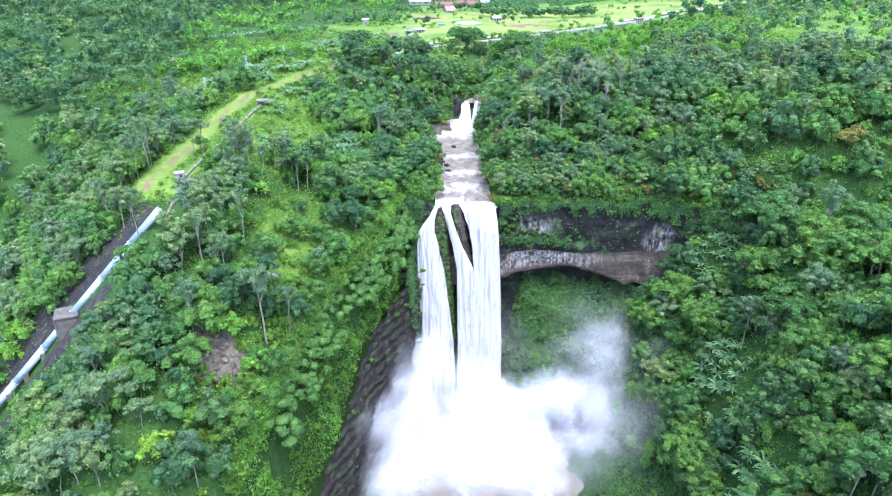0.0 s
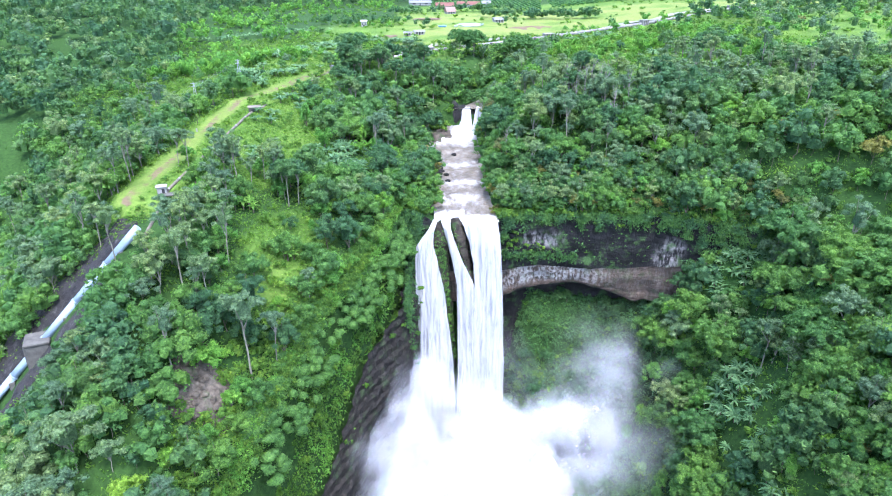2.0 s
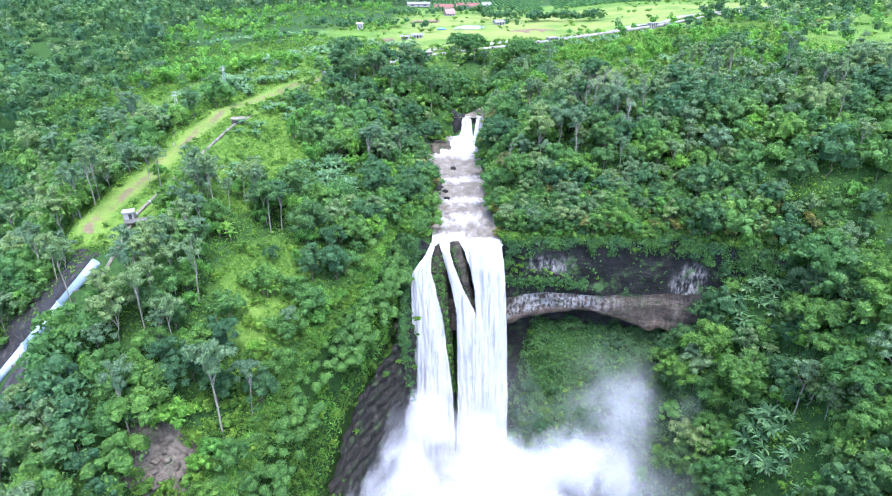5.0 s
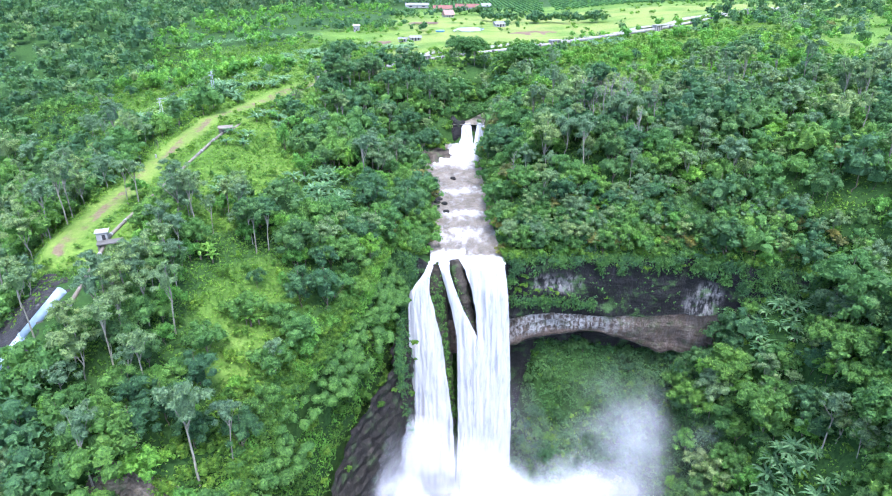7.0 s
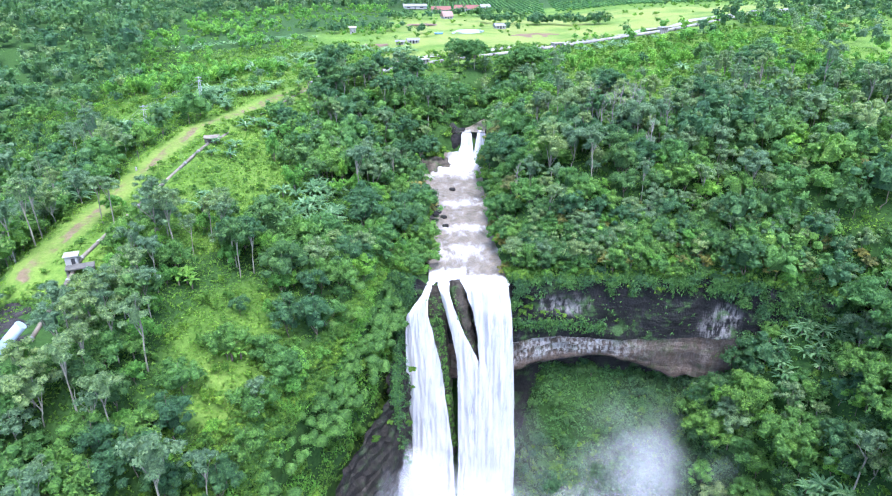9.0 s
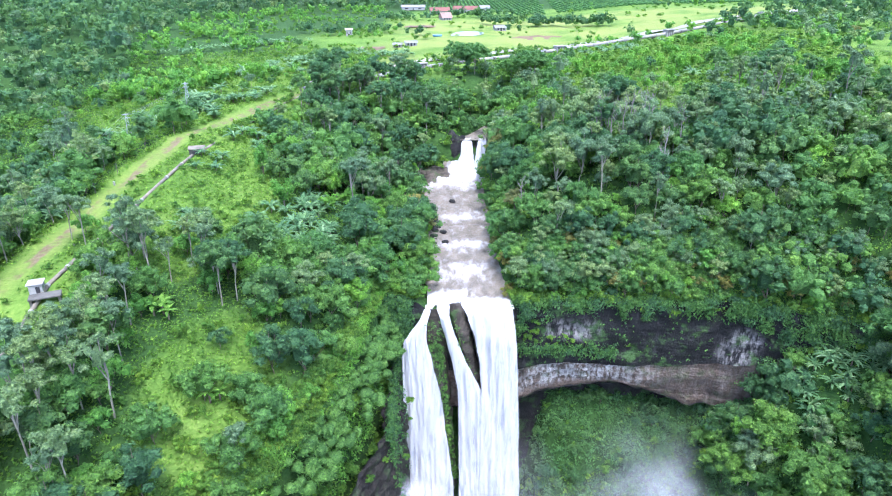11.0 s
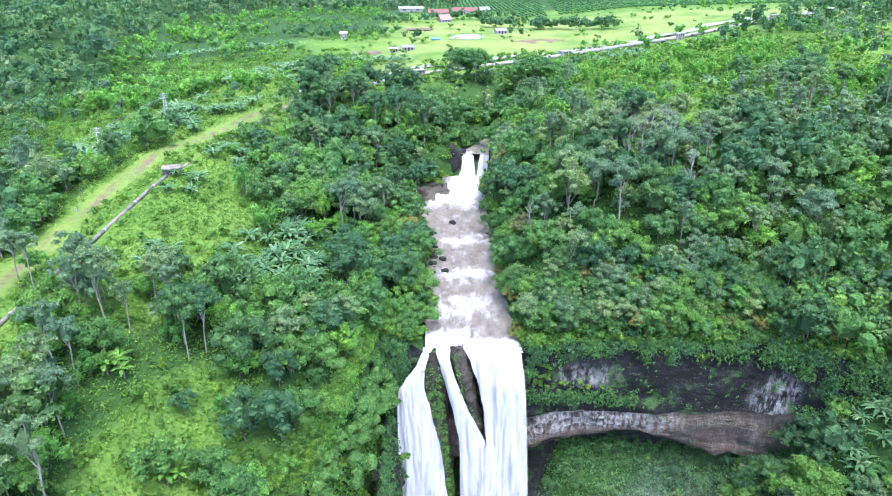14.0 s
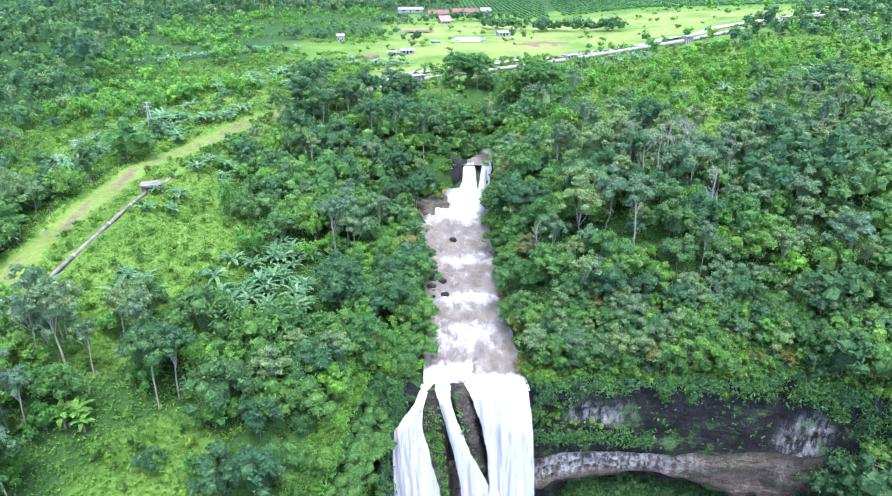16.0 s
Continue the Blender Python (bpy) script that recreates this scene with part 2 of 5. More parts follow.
def upper_left(x, y):
    zr, zs = river_level(y), spine_z(y)
    t = np.clip((river_left(y) - x) / (river_left(y) - spine_x(y)), 0, 1)
    bank = zr + (zs - zr) * (t * t * (3 - 2 * t)) ** 0.66 + 2.0 * ease(0, 0.06, t)
    t2 = np.clip((rim_x(y) - x) / (rim_x(y) - spine_x(y)), 1e-4, 1)
    side = rim_z(y) + (zs - rim_z(y)) * t2 ** 0.36
    z = side + (bank - side) * ease(-38, 2, y)
    z = z + (plateau(x, y) - z) * ease(120, 190, y)
    west = np.maximum(spine_x(y) - 12 - x, 0)
    steep = 0.80 - 0.65 * ease(0, 130, y)
    return z - np.minimum(west * steep, 75 - 55 * ease(0, 130, y)) * (1 - ease(160, 300, y))


def upper_right(x, y):
    zr, zp = river_level(y), plateau(x, y)
    dy = np.maximum(y - cliff_y(x), 0)
    dr = np.maximum(x - river_right(y), 0)
    z = zr + (zp - zr) * (1 - 0.55 * np.exp(-dy / 10) - 0.45 * np.exp(-dy / 45)) * (1 - np.exp(-dr / 10))
    return z + (zp - z) * ease(130, 200, y)


def gorge(x, y):
    """The ground inside the basin: pool, banks under the wall, wooded slope."""
    slope = np.interp(x + 2.5 * rough(x, y, 13) + 11 * ease(-34, -8, y), (40, 49, 58, 68, 76, 85, 105, 118, 150, 260), (FLOOR, FLOOR + 4, -86, -77, -58, -38, -11, -1, 18, 60)) + 3.0 * rough(x, y, 3)
    heap = FLOOR + 1.75 * np.maximum(y + 27 + 4 * rough(x, y, 5), 0) * ease(12, 30, x)
    heap = np.maximum(heap, FLOOR + 0.8 * np.maximum(y + 22 + 5 * rough(x, y, 6), 0) * ease(-10, -22, x))
    z = np.maximum(np.maximum(np.minimum(slope, 60), np.minimum(heap, -35 + 2 * rough(x, y, 4))), FLOOR + 1.0 * ease(-46, -60, y) * np.abs(rough(x, y, 31)) * 3)
    wall = x - rim_x(np.minimum(y, 0))
    left = rim_z(np.minimum(y, 0)) + (FLOOR - rim_z(np.minimum(y, 0))) * ease(-1, 7.5, wall + 1.6 * rough(x, y * 1.5, 8)) ** 0.8
    bed = ease(20, 12, np.abs(x - 5 - 6 * np.sin(y * 0.03))) * ease(-30, -50, y)
    return np.maximum(z, left) - 2.5 * bed


def height(x, y):
    x, y = np.asarray(x, float), np.asarray(y, float)
    mid = (river_left(y) + river_right(y)) / 2
    up = np.where(x < mid, upper_left(x, y), upper_right(x, y))
    bed = ease(1.5, -1.0, np.maximum(river_left(y) - x, x - river_right(y)))
    up = up + (river_level(y) - 2.2 - up) * bed * (y > -2) * (1 - ease(140, 175, y))
    inside = (x > rim_x(y)) & (y < cliff_y(x) + 11 - 11 * ease(100, 118, x)) | (x > 118) & (y < cliff_y(x))
    low = gorge(x, y)
    z = np.where(inside, np.minimum(low, np.where(x > 100, up, 1e9)), up)
    return z + 0.9 * rough(x, y, 1) * (1 - bed * (y > -2)) * np.where(inside & (low < FLOOR + 3), 0.2, 1)


TRACK = ((-98, -34), (-96, -8), (-96, 10), (-95, 30), (-93.5, 53), (-93, 66), (-84, 86), (-79, 108), (-73, 122), (-62, 150))


def near_line(x, y, line):
    best = np.full(np.shape(x), 1e9)
    for (ax, ay), (bx, by) in zip(line, line[1:]):
        t = np.clip(((x - ax) * (bx - ax) + (y - ay) * (by - ay)) / ((bx - ax) ** 2 + (by - ay) ** 2), 0, 1)
        best = np.minimum(best, np.hypot(x - ax - t * (bx - ax), y - ay - t * (by - ay)))
    return best


PIPELINE = ((330, 410), (215, 318), (133, 260), (61, 222), (-15, 186), (-64, 143), (-76, 90), (-83, 52), (-83.5, 32), (-86, 5), (-88, -30))


def open_land(x, y):
    """1 on grassland and fields, 0 in the woods."""
    track = 1 - ease(4, 9, near_line(x, y, TRACK))
    meadow = ease(208, 240, y - 0.5 * (x - 40)) * ease(-75, -35, x) * (1 - ease(560, 620, y))
    strip = 1 - ease(6, 16, near_line(x, y, PIPELINE))
    terrace = ease(60, 90, y) * ease(-64, -74, x) * ease(-190, -120, x) * 0.75 * (1 - ease(170, 330, y))
    terrace = np.maximum(terrace, 0.75 * ease(150, 190, y) * ease(-150, -60, x) * (1 - ease(330, 420, y)) * (x < 0))
    knoll = 0.85 * (1 - ease(16, 27, np.hypot((x + 72) * 1.0, (y - 22) * 0.5)))
    face = 0.6 * (1 - ease(10, 17, np.hypot(x + 48, (y + 46) * 0.6)))
    back = 0.85 * ease(64, 92, y) * ease(34, 70, x) * (1 - ease(190, 250, y - 0.28 * x))
    return np.clip(np.maximum.reduce([track, meadow, strip * 0.8, terrace, knoll, face, back]), 0, 1)


def meadow_at(x, y):
    """The cut fields beyond the upper pipeline."""
    return ease(222, 262, y - 0.5 * (x - 40)) * ease(-60, -20, x) * (1 - ease(470, 500, y + 0.10 * x))


def mesh_from(name, verts, faces, attrs=None, smooth=True):
    """A mesh from arrays of corners and of quads or triangles."""
    me = bpy.data.meshes.new(name)
    verts, faces = np.asarray(verts, np.float32), np.asarray(faces, np.int32)
    k = faces.shape[1]
    me.vertices.add(len(verts)), me.loops.add(faces.size), me.polygons.add(len(faces))
    me.vertices.foreach_set("co", verts.ravel())
    me.loops.foreach_set("vertex_index", faces.ravel())
    me.polygons.foreach_set("loop_start", np.arange(0, faces.size, k, dtype=np.int32))
    me.polygons.foreach_set("use_smooth", np.full(len(faces), smooth))
    for key, values in (attrs or {}).items():
        a = me.attributes.new(key, "FLOAT", "POINT")
        a.data.foreach_set("value", np.asarray(values, np.float32).ravel())
    me.update(calc_edges=True)
    return me


def grid_faces(nu, nv):
    i = np.arange((nu - 1) * (nv - 1))
    a = i // (nv - 1) * nv + i % (nv - 1)
    return np.stack([a, a + nv, a + nv + 1, a + 1], 1)


def thing(name, me, material, label="", category="", kind="", group="", parent=None):
    if material:
        me.materials.append(material)
    ob = new(name, me)
    if parent:
        ob.parent = parent
    return tagged(ob, label, category, group, kind)


def steps(lo, hi, step, reach):
    """Even steps from lo to hi, then growing ones out to the reach."""
    core = np.arange(lo, hi + step, step)
    out, d = [], step
    while sum(out) < reach:
        d *= 1.13
        out.append(d)
    far = np.cumsum(out)
    return np.concatenate([core[0] - far[::-1], core, core[-1] + far])


gx, gy = steps(-150, 150, 1.7, 3200), steps(-130, 150, 1.7, 3600)
X, Y = np.meshgrid(gx, gy, indexing="ij")
Z = height(X, Y)
bare = np.clip(1 - np.abs(near_line(X, Y, TRACK) - 1.0) / 2.2, 0, 1) * 0.78
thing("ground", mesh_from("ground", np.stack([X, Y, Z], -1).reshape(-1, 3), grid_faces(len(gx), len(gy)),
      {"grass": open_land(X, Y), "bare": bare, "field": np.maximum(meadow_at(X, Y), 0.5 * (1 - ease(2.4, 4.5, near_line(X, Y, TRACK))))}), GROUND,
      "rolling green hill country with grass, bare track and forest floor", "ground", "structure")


# ---------------- rock ----------------
def lumpy(verts, size, amount, seed=0, axis=(1, 1, 1)):
    """Moves corners by smooth noise."""
    out = []
    s = Vector((seed * 17.3, seed * 5.1, seed * 9.7))
    for v in verts:
        v = Vector(v)
        d = noise.noise_vector(v / size + s) + 0.5 * noise.noise_vector(v / (size * 0.4) + s)
        out.append((v.x + d.x * amount * axis[0], v.y + d.y * amount * axis[1], v.z + d.z * amount * axis[2]))
    return np.array(out)


def brow(x):
    """Height of the rock's upper edge along the wall."""
    return np.interp(x, (-24, -16, -11, -8, 15, 17, 126), (4, 2.5, 0.6, -1.9, -1.9, 0.3, 0.3))


def ledge_z(x, d):
    """The ground on top of the wall, d metres back from its edge."""
    back = np.where(np.asarray(x) > 15.5, height(x, cliff_y(x) + 12), brow(x) - 0.5)
    return brow(x) + (back - brow(x)) * np.clip(d / 12, 0, 1)


def back_wall():
    """The wall that the water falls from: turf above, black face, pale band, hollow below."""
    xs = np.arange(-24, 126, 1.0)
    turf, face, band, roof, pale = [], [], [], [], []
    for x in xs:
        yc, lip = float(cliff_y(x)), float(brow(x))
        foot = float(np.interp(x, (-24, 14, 19, 24, 28, 35, 42, 50, 57, 68, 76, 90, 126), (-34, -34, -31, -29, -28, -26.6, -26.3, -27.4, -30, -34, -33.5, -40, -20)))
        seam = float(np.interp(x, (-24, 18, 31, 44, 62, 73, 80, 95, 126), (-22, -20.4, -18, -19.8, -20.2, -18.8, -17.3, -15, -12)))
        foot = min(foot, seam - 2)
        turf.append([(x, yc + d, float(ledge_z(x, d))) for d in (13, 10, 7, 4.5, 2.5, 1.0, 0.2)])
        face.append([(x, yc + 0.2 - 0.5 * min(1, k / 3) + 0.5 * noise.noise(Vector((x * 0.05, 3.0, k * 0.4))), lip + (seam - lip) * k / 18) for k in range(19)])
        for k in range(19):
            z = lip + (seam - lip) * k / 18
            pale.append(max(0, 1 - ((x - 31.5) / 8.5) ** 4 - ((z + 8.0) / 3.6) ** 2) * 1.7 + max(0, 1 - ((x - 77.5 - 0.2 * (z + 12)) / 5.5) ** 2 - ((z + 13) / 7.5) ** 2) * 1.7)
        band.append([(x, yc - 0.3 + (0.5 if k % 2 else -0.2) + 0.16 * k, seam + (foot - seam) * k / 7) for k in range(8)])
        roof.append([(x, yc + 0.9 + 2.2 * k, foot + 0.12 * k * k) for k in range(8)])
    # Underside and hollow rock are near-black: the overhang's shade sits in their colour.
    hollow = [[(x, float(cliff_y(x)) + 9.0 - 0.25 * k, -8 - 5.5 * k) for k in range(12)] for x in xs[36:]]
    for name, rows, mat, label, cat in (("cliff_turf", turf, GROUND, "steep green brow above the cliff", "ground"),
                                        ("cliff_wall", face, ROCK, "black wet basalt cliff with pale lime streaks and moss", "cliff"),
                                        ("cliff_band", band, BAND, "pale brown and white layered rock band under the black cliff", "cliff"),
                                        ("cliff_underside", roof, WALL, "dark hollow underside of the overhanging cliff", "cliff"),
                                        ("cliff_hollow", hollow, WALL, "near-black rock at the back of the hollow, darkened as its shade", "cliff")):
        rows = np.array(rows)
        v = lumpy(rows.reshape(-1, 3), 5.0, 0.5 if cat == "ground" else 1.0, 2, (0.2, 1.0, 0.5))
        thing(name, mesh_from(name, v, grid_faces(rows.shape[0], rows.shape[1]), {"pale": np.clip(pale, 0, 1)} if name == "cliff_wall" else {"pale": np.clip(1.5 - np.abs(rows[:, :, 0] - 34) / 18, 0.12, 1) * (np.arange(8) < 6)} if name == "cliff_band" else None), mat, label, cat, "structure")


def left_wall():
    """Bare rock on the flank of the basin below the green edge."""
    ys = np.arange(-120, 4, 1.3)
    rows = []
    for y in ys:
        top = float(np.interp(y, (-120, -80, -64, -47, -25, -8, 4), (-74, -56, -46, -28, -21, -16, -10)))
        xr = float(wall_x(min(y, 0)))
        row = []
        for k in range(70):
            q = k / 69
            z = top + (FLOOR - top) * q
            layer = 0.9 * ((z * 0.31 + 0.01 * y + 0.5 * noise.noise(Vector((y * 0.06, z * 0.08, 2.0)))) % 1.0)
            row.append((xr + 4.5 * float(ease(-8, -28, y)) + 2.6 * min(1.0, q / 0.22) - 3.0 * max(0.0, q - 0.3) + layer + 1.3 * noise.noise(Vector((y * 0.11, z * 0.12, 5.0))), y, z))
        rows.append(row)
    rows = np.array(rows)
    v = lumpy(rows.reshape(-1, 3), 2.4, 0.7, 4)
    thing("cliff_flank", mesh_from("cliff_flank", v, grid_faces(len(ys), 70), None, False), FLANK, "dark brown layered rock wall of the gorge, darkened further for shade", "cliff", "structure")


back_wall(), left_wall()


def boulder(name, centre, size, mat, seed, label, category="rock", squash=(1, 1, 1)):
    bm = bmesh.new()
    bmesh.ops.create_icosphere(bm, subdivisions=3, radius=1)
    for v in bm.verts:
        d = noise.noise(v.co * 1.3 + Vector((seed * 3.1, seed, 0))) * 0.45 + noise.noise(v.co * 3.2 + Vector((seed, 0, 0))) * 0.2
        v.co = Vector((v.co.x * size[0], v.co.y * size[1], v.co.z * size[2])) * (1 + d)
    me = bpy.data.meshes.new(name)
    bm.to_mesh(me), bm.free()
    for p in me.polygons:
        p.use_smooth = True
    ob = thing(name, me, mat, label, category)
    ob.location = centre
    return ob


def buttress(cx_top, cx_foot, half, top, foot, seed, label):
    """A rib of rock between two strands of the fall."""
    rows = []
    zs = np.linspace(top, foot, 26)
    for z in zs:
        k = (top - z) / (top - foot)
        c, w = cx_top + (cx_foot - cx_top) * k, half * min(1.0, 0.35 + 2.4 * k ** 0.5) * (1 - 0.35 * k)
        rows.append([(c + w * math.sin(a), 2.6 - 5.0 * min(1, 0.25 + 2.5 * k) * math.cos(a), z) for a in np.linspace(-1.75, 1.75, 15)])
    v = lumpy(np.array(rows).reshape(-1, 3), 2.2, 0.8, seed)
    return thing("rock_rib", mesh_from("rock_rib", v, grid_faces(26, 15)), ROCK_MOSS, label, "rock")


ROCK_MOSS = rock_material("rock_mossy", (0.020, 0.017, 0.013), (0.075, 0.062, 0.046), (0.11, 0.095, 0.075), 0.3, 0.8)
buttress(-6.2, -1.6, 3.0, -1.5, -62, 1, "brown mossy rock rib parting the waterfall's outer strand")
buttress(0.1, 5.2, 2.7, 0.1, -26, 2, "dark wet rock rib between two strands of white water")


# ---------------- water ----------------
def strand(name, rows, label, seed, lead=None, step=0.45):
    """A falling sheet: rows of height, left edge, right edge and how far it leaps out; lead: its way over the brink."""
    zs, lf, rt, yo = (np.array(c, float) for c in zip(*rows))
    order = np.argsort(zs)
    z = np.arange(zs.min(), zs.max() + 0.01, 0.9)[::-1]
    L, R, O = (np.interp(z, zs[order], a[order]) for a in (lf, rt, yo))
    n = int((rt - lf).max() / step) + 3
    u = np.linspace(0, 1, n)
    xx = L[:, None] + (R - L)[:, None] * u
    bulge = np.sin(np.pi * u)[None, :] * 0.9
    yy = O[:, None] - bulge
    zz = z[:, None] + 0 * xx
    for i in range(len(z)):
        for j in range(n):
            p = Vector((xx[i, j] * 0.9, seed * 7.0, z[i] * 0.05))
            yy[i, j] -= 1.1 * noise.noise(p) + 0.6 * noise.noise(Vector((xx[i, j] * 2.3, seed * 3.0, z[i] * 0.16)))
    edge = np.clip(np.minimum(u, 1 - u) * n * step / 1.1, 0, 1)[None, :] + 0 * xx
    edge = np.minimum(edge, 1) * 0.75 + 0.25 * (edge >= 1)
    verts = np.stack([xx, yy, zz], -1)
    if lead:
        ex = []
        for k, (lx, rx, ly, lz) in enumerate(lead):
            lxs = lx + (rx - lx) * u
            wave = np.array([noise.noise(Vector((v * 0.55, k * 2.0, seed))) + 0.5 * noise.noise(Vector((v * 1.5, k * 2.0, seed))) for v in lxs])
            ex.append(np.stack([lxs, ly + 1.0 * wave, lz + 0.55 * wave - 0.9 * u ** 8 * (seed == 3)], -1))
        verts = np.concatenate([np.array(ex), verts])
        edge = np.concatenate([np.repeat(edge[:1], len(ex), 0), edge])
    me = mesh_from(name, verts.reshape(-1, 3), grid_faces(verts.shape[0], n), {"edge": edge})
    return thing(name, me, FALL, label, "waterfall", "structure")


strand("waterfall_left", ((-2.6, -9.4, -7.4, -0.8), (-5, -11.2, -7.9, -1.8), (-9, -14.3, -7.9, -2.4), (-14, -14.8, -6.6, -2.8), (-27, -15, -3.8, -3.4), (-56, -13.6, -0.4, -5), (-95, -14, 1.5, -7)),
       "white falling water, the broad outer strand", 1, ((-8.4, -5.6, 3.5, -1.2), (-8.8, -6.8, 1.4, -1.7)))
strand("waterfall_middle", ((-2.2, -4.8, -1.9, -0.8), (-8, -3.2, -0.1, -2.2), (-14, -1.6, 2.2, -2.8), (-24, 0.2, 7, -3.4), (-56, 0.8, 10, -5.2), (-95, 0, 12, -7)),
       "thin white strand between two rock ribs", 2, ((-5.2, -1.4, 3.5, -0.8), (-5.4, -1.8, 1.4, -1.4)))
strand("waterfall_right", ((-0.8, 2.0, 15.2, -0.6), (-8, 4.6, 16.2, -2.4), (-16, 6.2, 16.8, -3.0), (-24, 6.6, 17.3, -3.6), (-56, 3, 18.8, -5.6), (-95, 1, 20, -7.5)),
       "broad white curtain of falling water", 3, ((-0.6, 14.8, 4, 0.1), (0.8, 15.1, 1.4, -0.1)))


def river():
    ys, n = np.arange(0.5, 114, 0.8), 46
    u = np.linspace(-0.06, 1.06, n)
    V, foam = [], []
    brink = lambda x, y: (2.4 * ease(7, 1, y) * ease(3, -5, x)) + 0.5 * ease(3, 0.5, y)
    for y in ys:
        l, r, z = float(river_left(y)) if y > 3.2 else 2.2, float(river_right(y)), float(river_level(y))
        froth = 0.40 * max(0, 1 - abs(y - 21) / 9) + 0.9 * max(0, 1 - abs(y - 106) / 20) + 0.22
        froth += 0.5 * max(0, 1 - abs(y - 40) / 6) + 0.35 * max(0, 1 - abs(y - 62) / 7)
        for t in u:
            x = l + (r - l) * (t if y > 14 else min(1, max(0, t)))
            p = Vector((x * 0.33, y * 0.22, 0))
            w = noise.noise(p) * 0.55 + noise.noise(p * 2.7) * 0.35 + noise.noise(p * 6.0) * 0.12
            lipped = 0.9 * max(0, min(1, 1.4 - (y - (4.5 if x < 3 else 0.5) - 3 * noise.noise(Vector((x * 0.25, 7.0, 0)))) / 5))
            V.append((x, y, z + w * (0.55 + 1.1 * min(1, froth)) - float(brink(x, y))))
            foam.append(max(0.0, froth * (0.45 + 0.55 * math.sin(math.pi * min(1, max(0, t)))) + 0.5 * w + lipped - 0.03))
    me = mesh_from("river", V, grid_faces(len(ys), n), {"foam": foam})
    thing("river", me, RIVER, "muddy grey-brown river with white rapids", "river", "structure")
    ys2 = np.arange(116.0, 150, 1.2)
    V = [(float(river_left(y)) + (float(river_right(y)) - float(river_left(y))) * t + 0.5 * (y - 118) * (y > 118), y, 15.3 + 0.02 * (y - 116)) for y in ys2 for t in np.linspace(0, 1, 12)]
    thing("river_upper", mesh_from("river_upper", V, grid_faces(len(ys2), 12), {"foam": np.full(len(V), 0.08)}), RIVER,
          "brown river above the upper fall", "river", "structure")


river()
strand("upper_fall_left", ((15.2, 3.8, 8.6, 115.5), (10, 3.4, 9.0, 113.8), (3.6, 0.6, 10.5, 109.5)), "white strand of the small upper fall", 5, ((5, 8, 118, 15.7),), 0.4)
strand("upper_fall_right", ((15.2, 10.6, 15.0, 115.5), (10, 9.8, 14.0, 113.6), (3.6, 8.0, 14, 109.5)), "white strand of the small upper fall", 6, ((11.5, 14.5, 118, 15.7),), 0.4)
for k, (c, s, lab) in enumerate((((1.6, 119, 10), (4.4, 4, 7.5), "grey rock wall beside the small upper fall"), ((9.0, 119.5, 8.0), (2.2, 4, 7.2), "dark rock between the strands of the upper fall"),
                                 ((16.5, 119, 9), (4, 4, 8), "dark rock beside the upper fall"), ((-8.5, 107, 2.0), (7, 9, 5.0), "brown bare rock bank by the upper river"))):
    boulder("rock", c, s, (WALL, WALL, WALL, BANK)[k], k + 3, lab)
pool_x, pool_y = np.meshgrid(np.linspace(-60, 60, 50), np.linspace(-230, 6, 70), indexing="ij")
thing("pool", mesh_from("pool", np.stack([pool_x, pool_y, FLOOR + 1.4 + 0.25 * rough(pool_x * 3, pool_y * 3, 9)], -1).reshape(-1, 3), grid_faces(50, 70),
      {"foam": np.clip(0.9 - np.hypot(pool_x - 3, pool_y + 14) / 40, 0, 1)}), RIVER, "churned brown plunge pool below the fall", "pool", "structure")


# ---------------- spray ----------------
def puff(centre, radius, tilt, dense, seed):
    """A bowl of drifting droplets, thickest at its middle."""
    n = 11
    u, w = np.meshgrid(np.linspace(-1, 1, n), np.linspace(-1, 1, n), indexing="ij")
    r = np.hypot(u, w)
    d = np.clip(1 - r * r, 0, 1) ** 2.0 * dense
    v = np.stack([u * radius[0], 0.35 * radius[0] * r * r + 0.15 * radius[0] * np.sin(u * 3 + seed) * np.cos(w * 3 + seed), w * radius[1]], -1).reshape(-1, 3)
    ob = thing("spray_cloud", mesh_from("spray_cloud", v, grid_faces(n, n), {"dense": d}), SPRAY,
               "drifting white spray rising from the plunge pool", "spray", "stuff")
    ob.matrix_world = Matrix.Translation(centre) @ Euler((radians(-38 + tilt[0]), 0, radians(tilt[1]))).to_matrix().to_4x4()
    return ob


rs = np.random.RandomState(4)
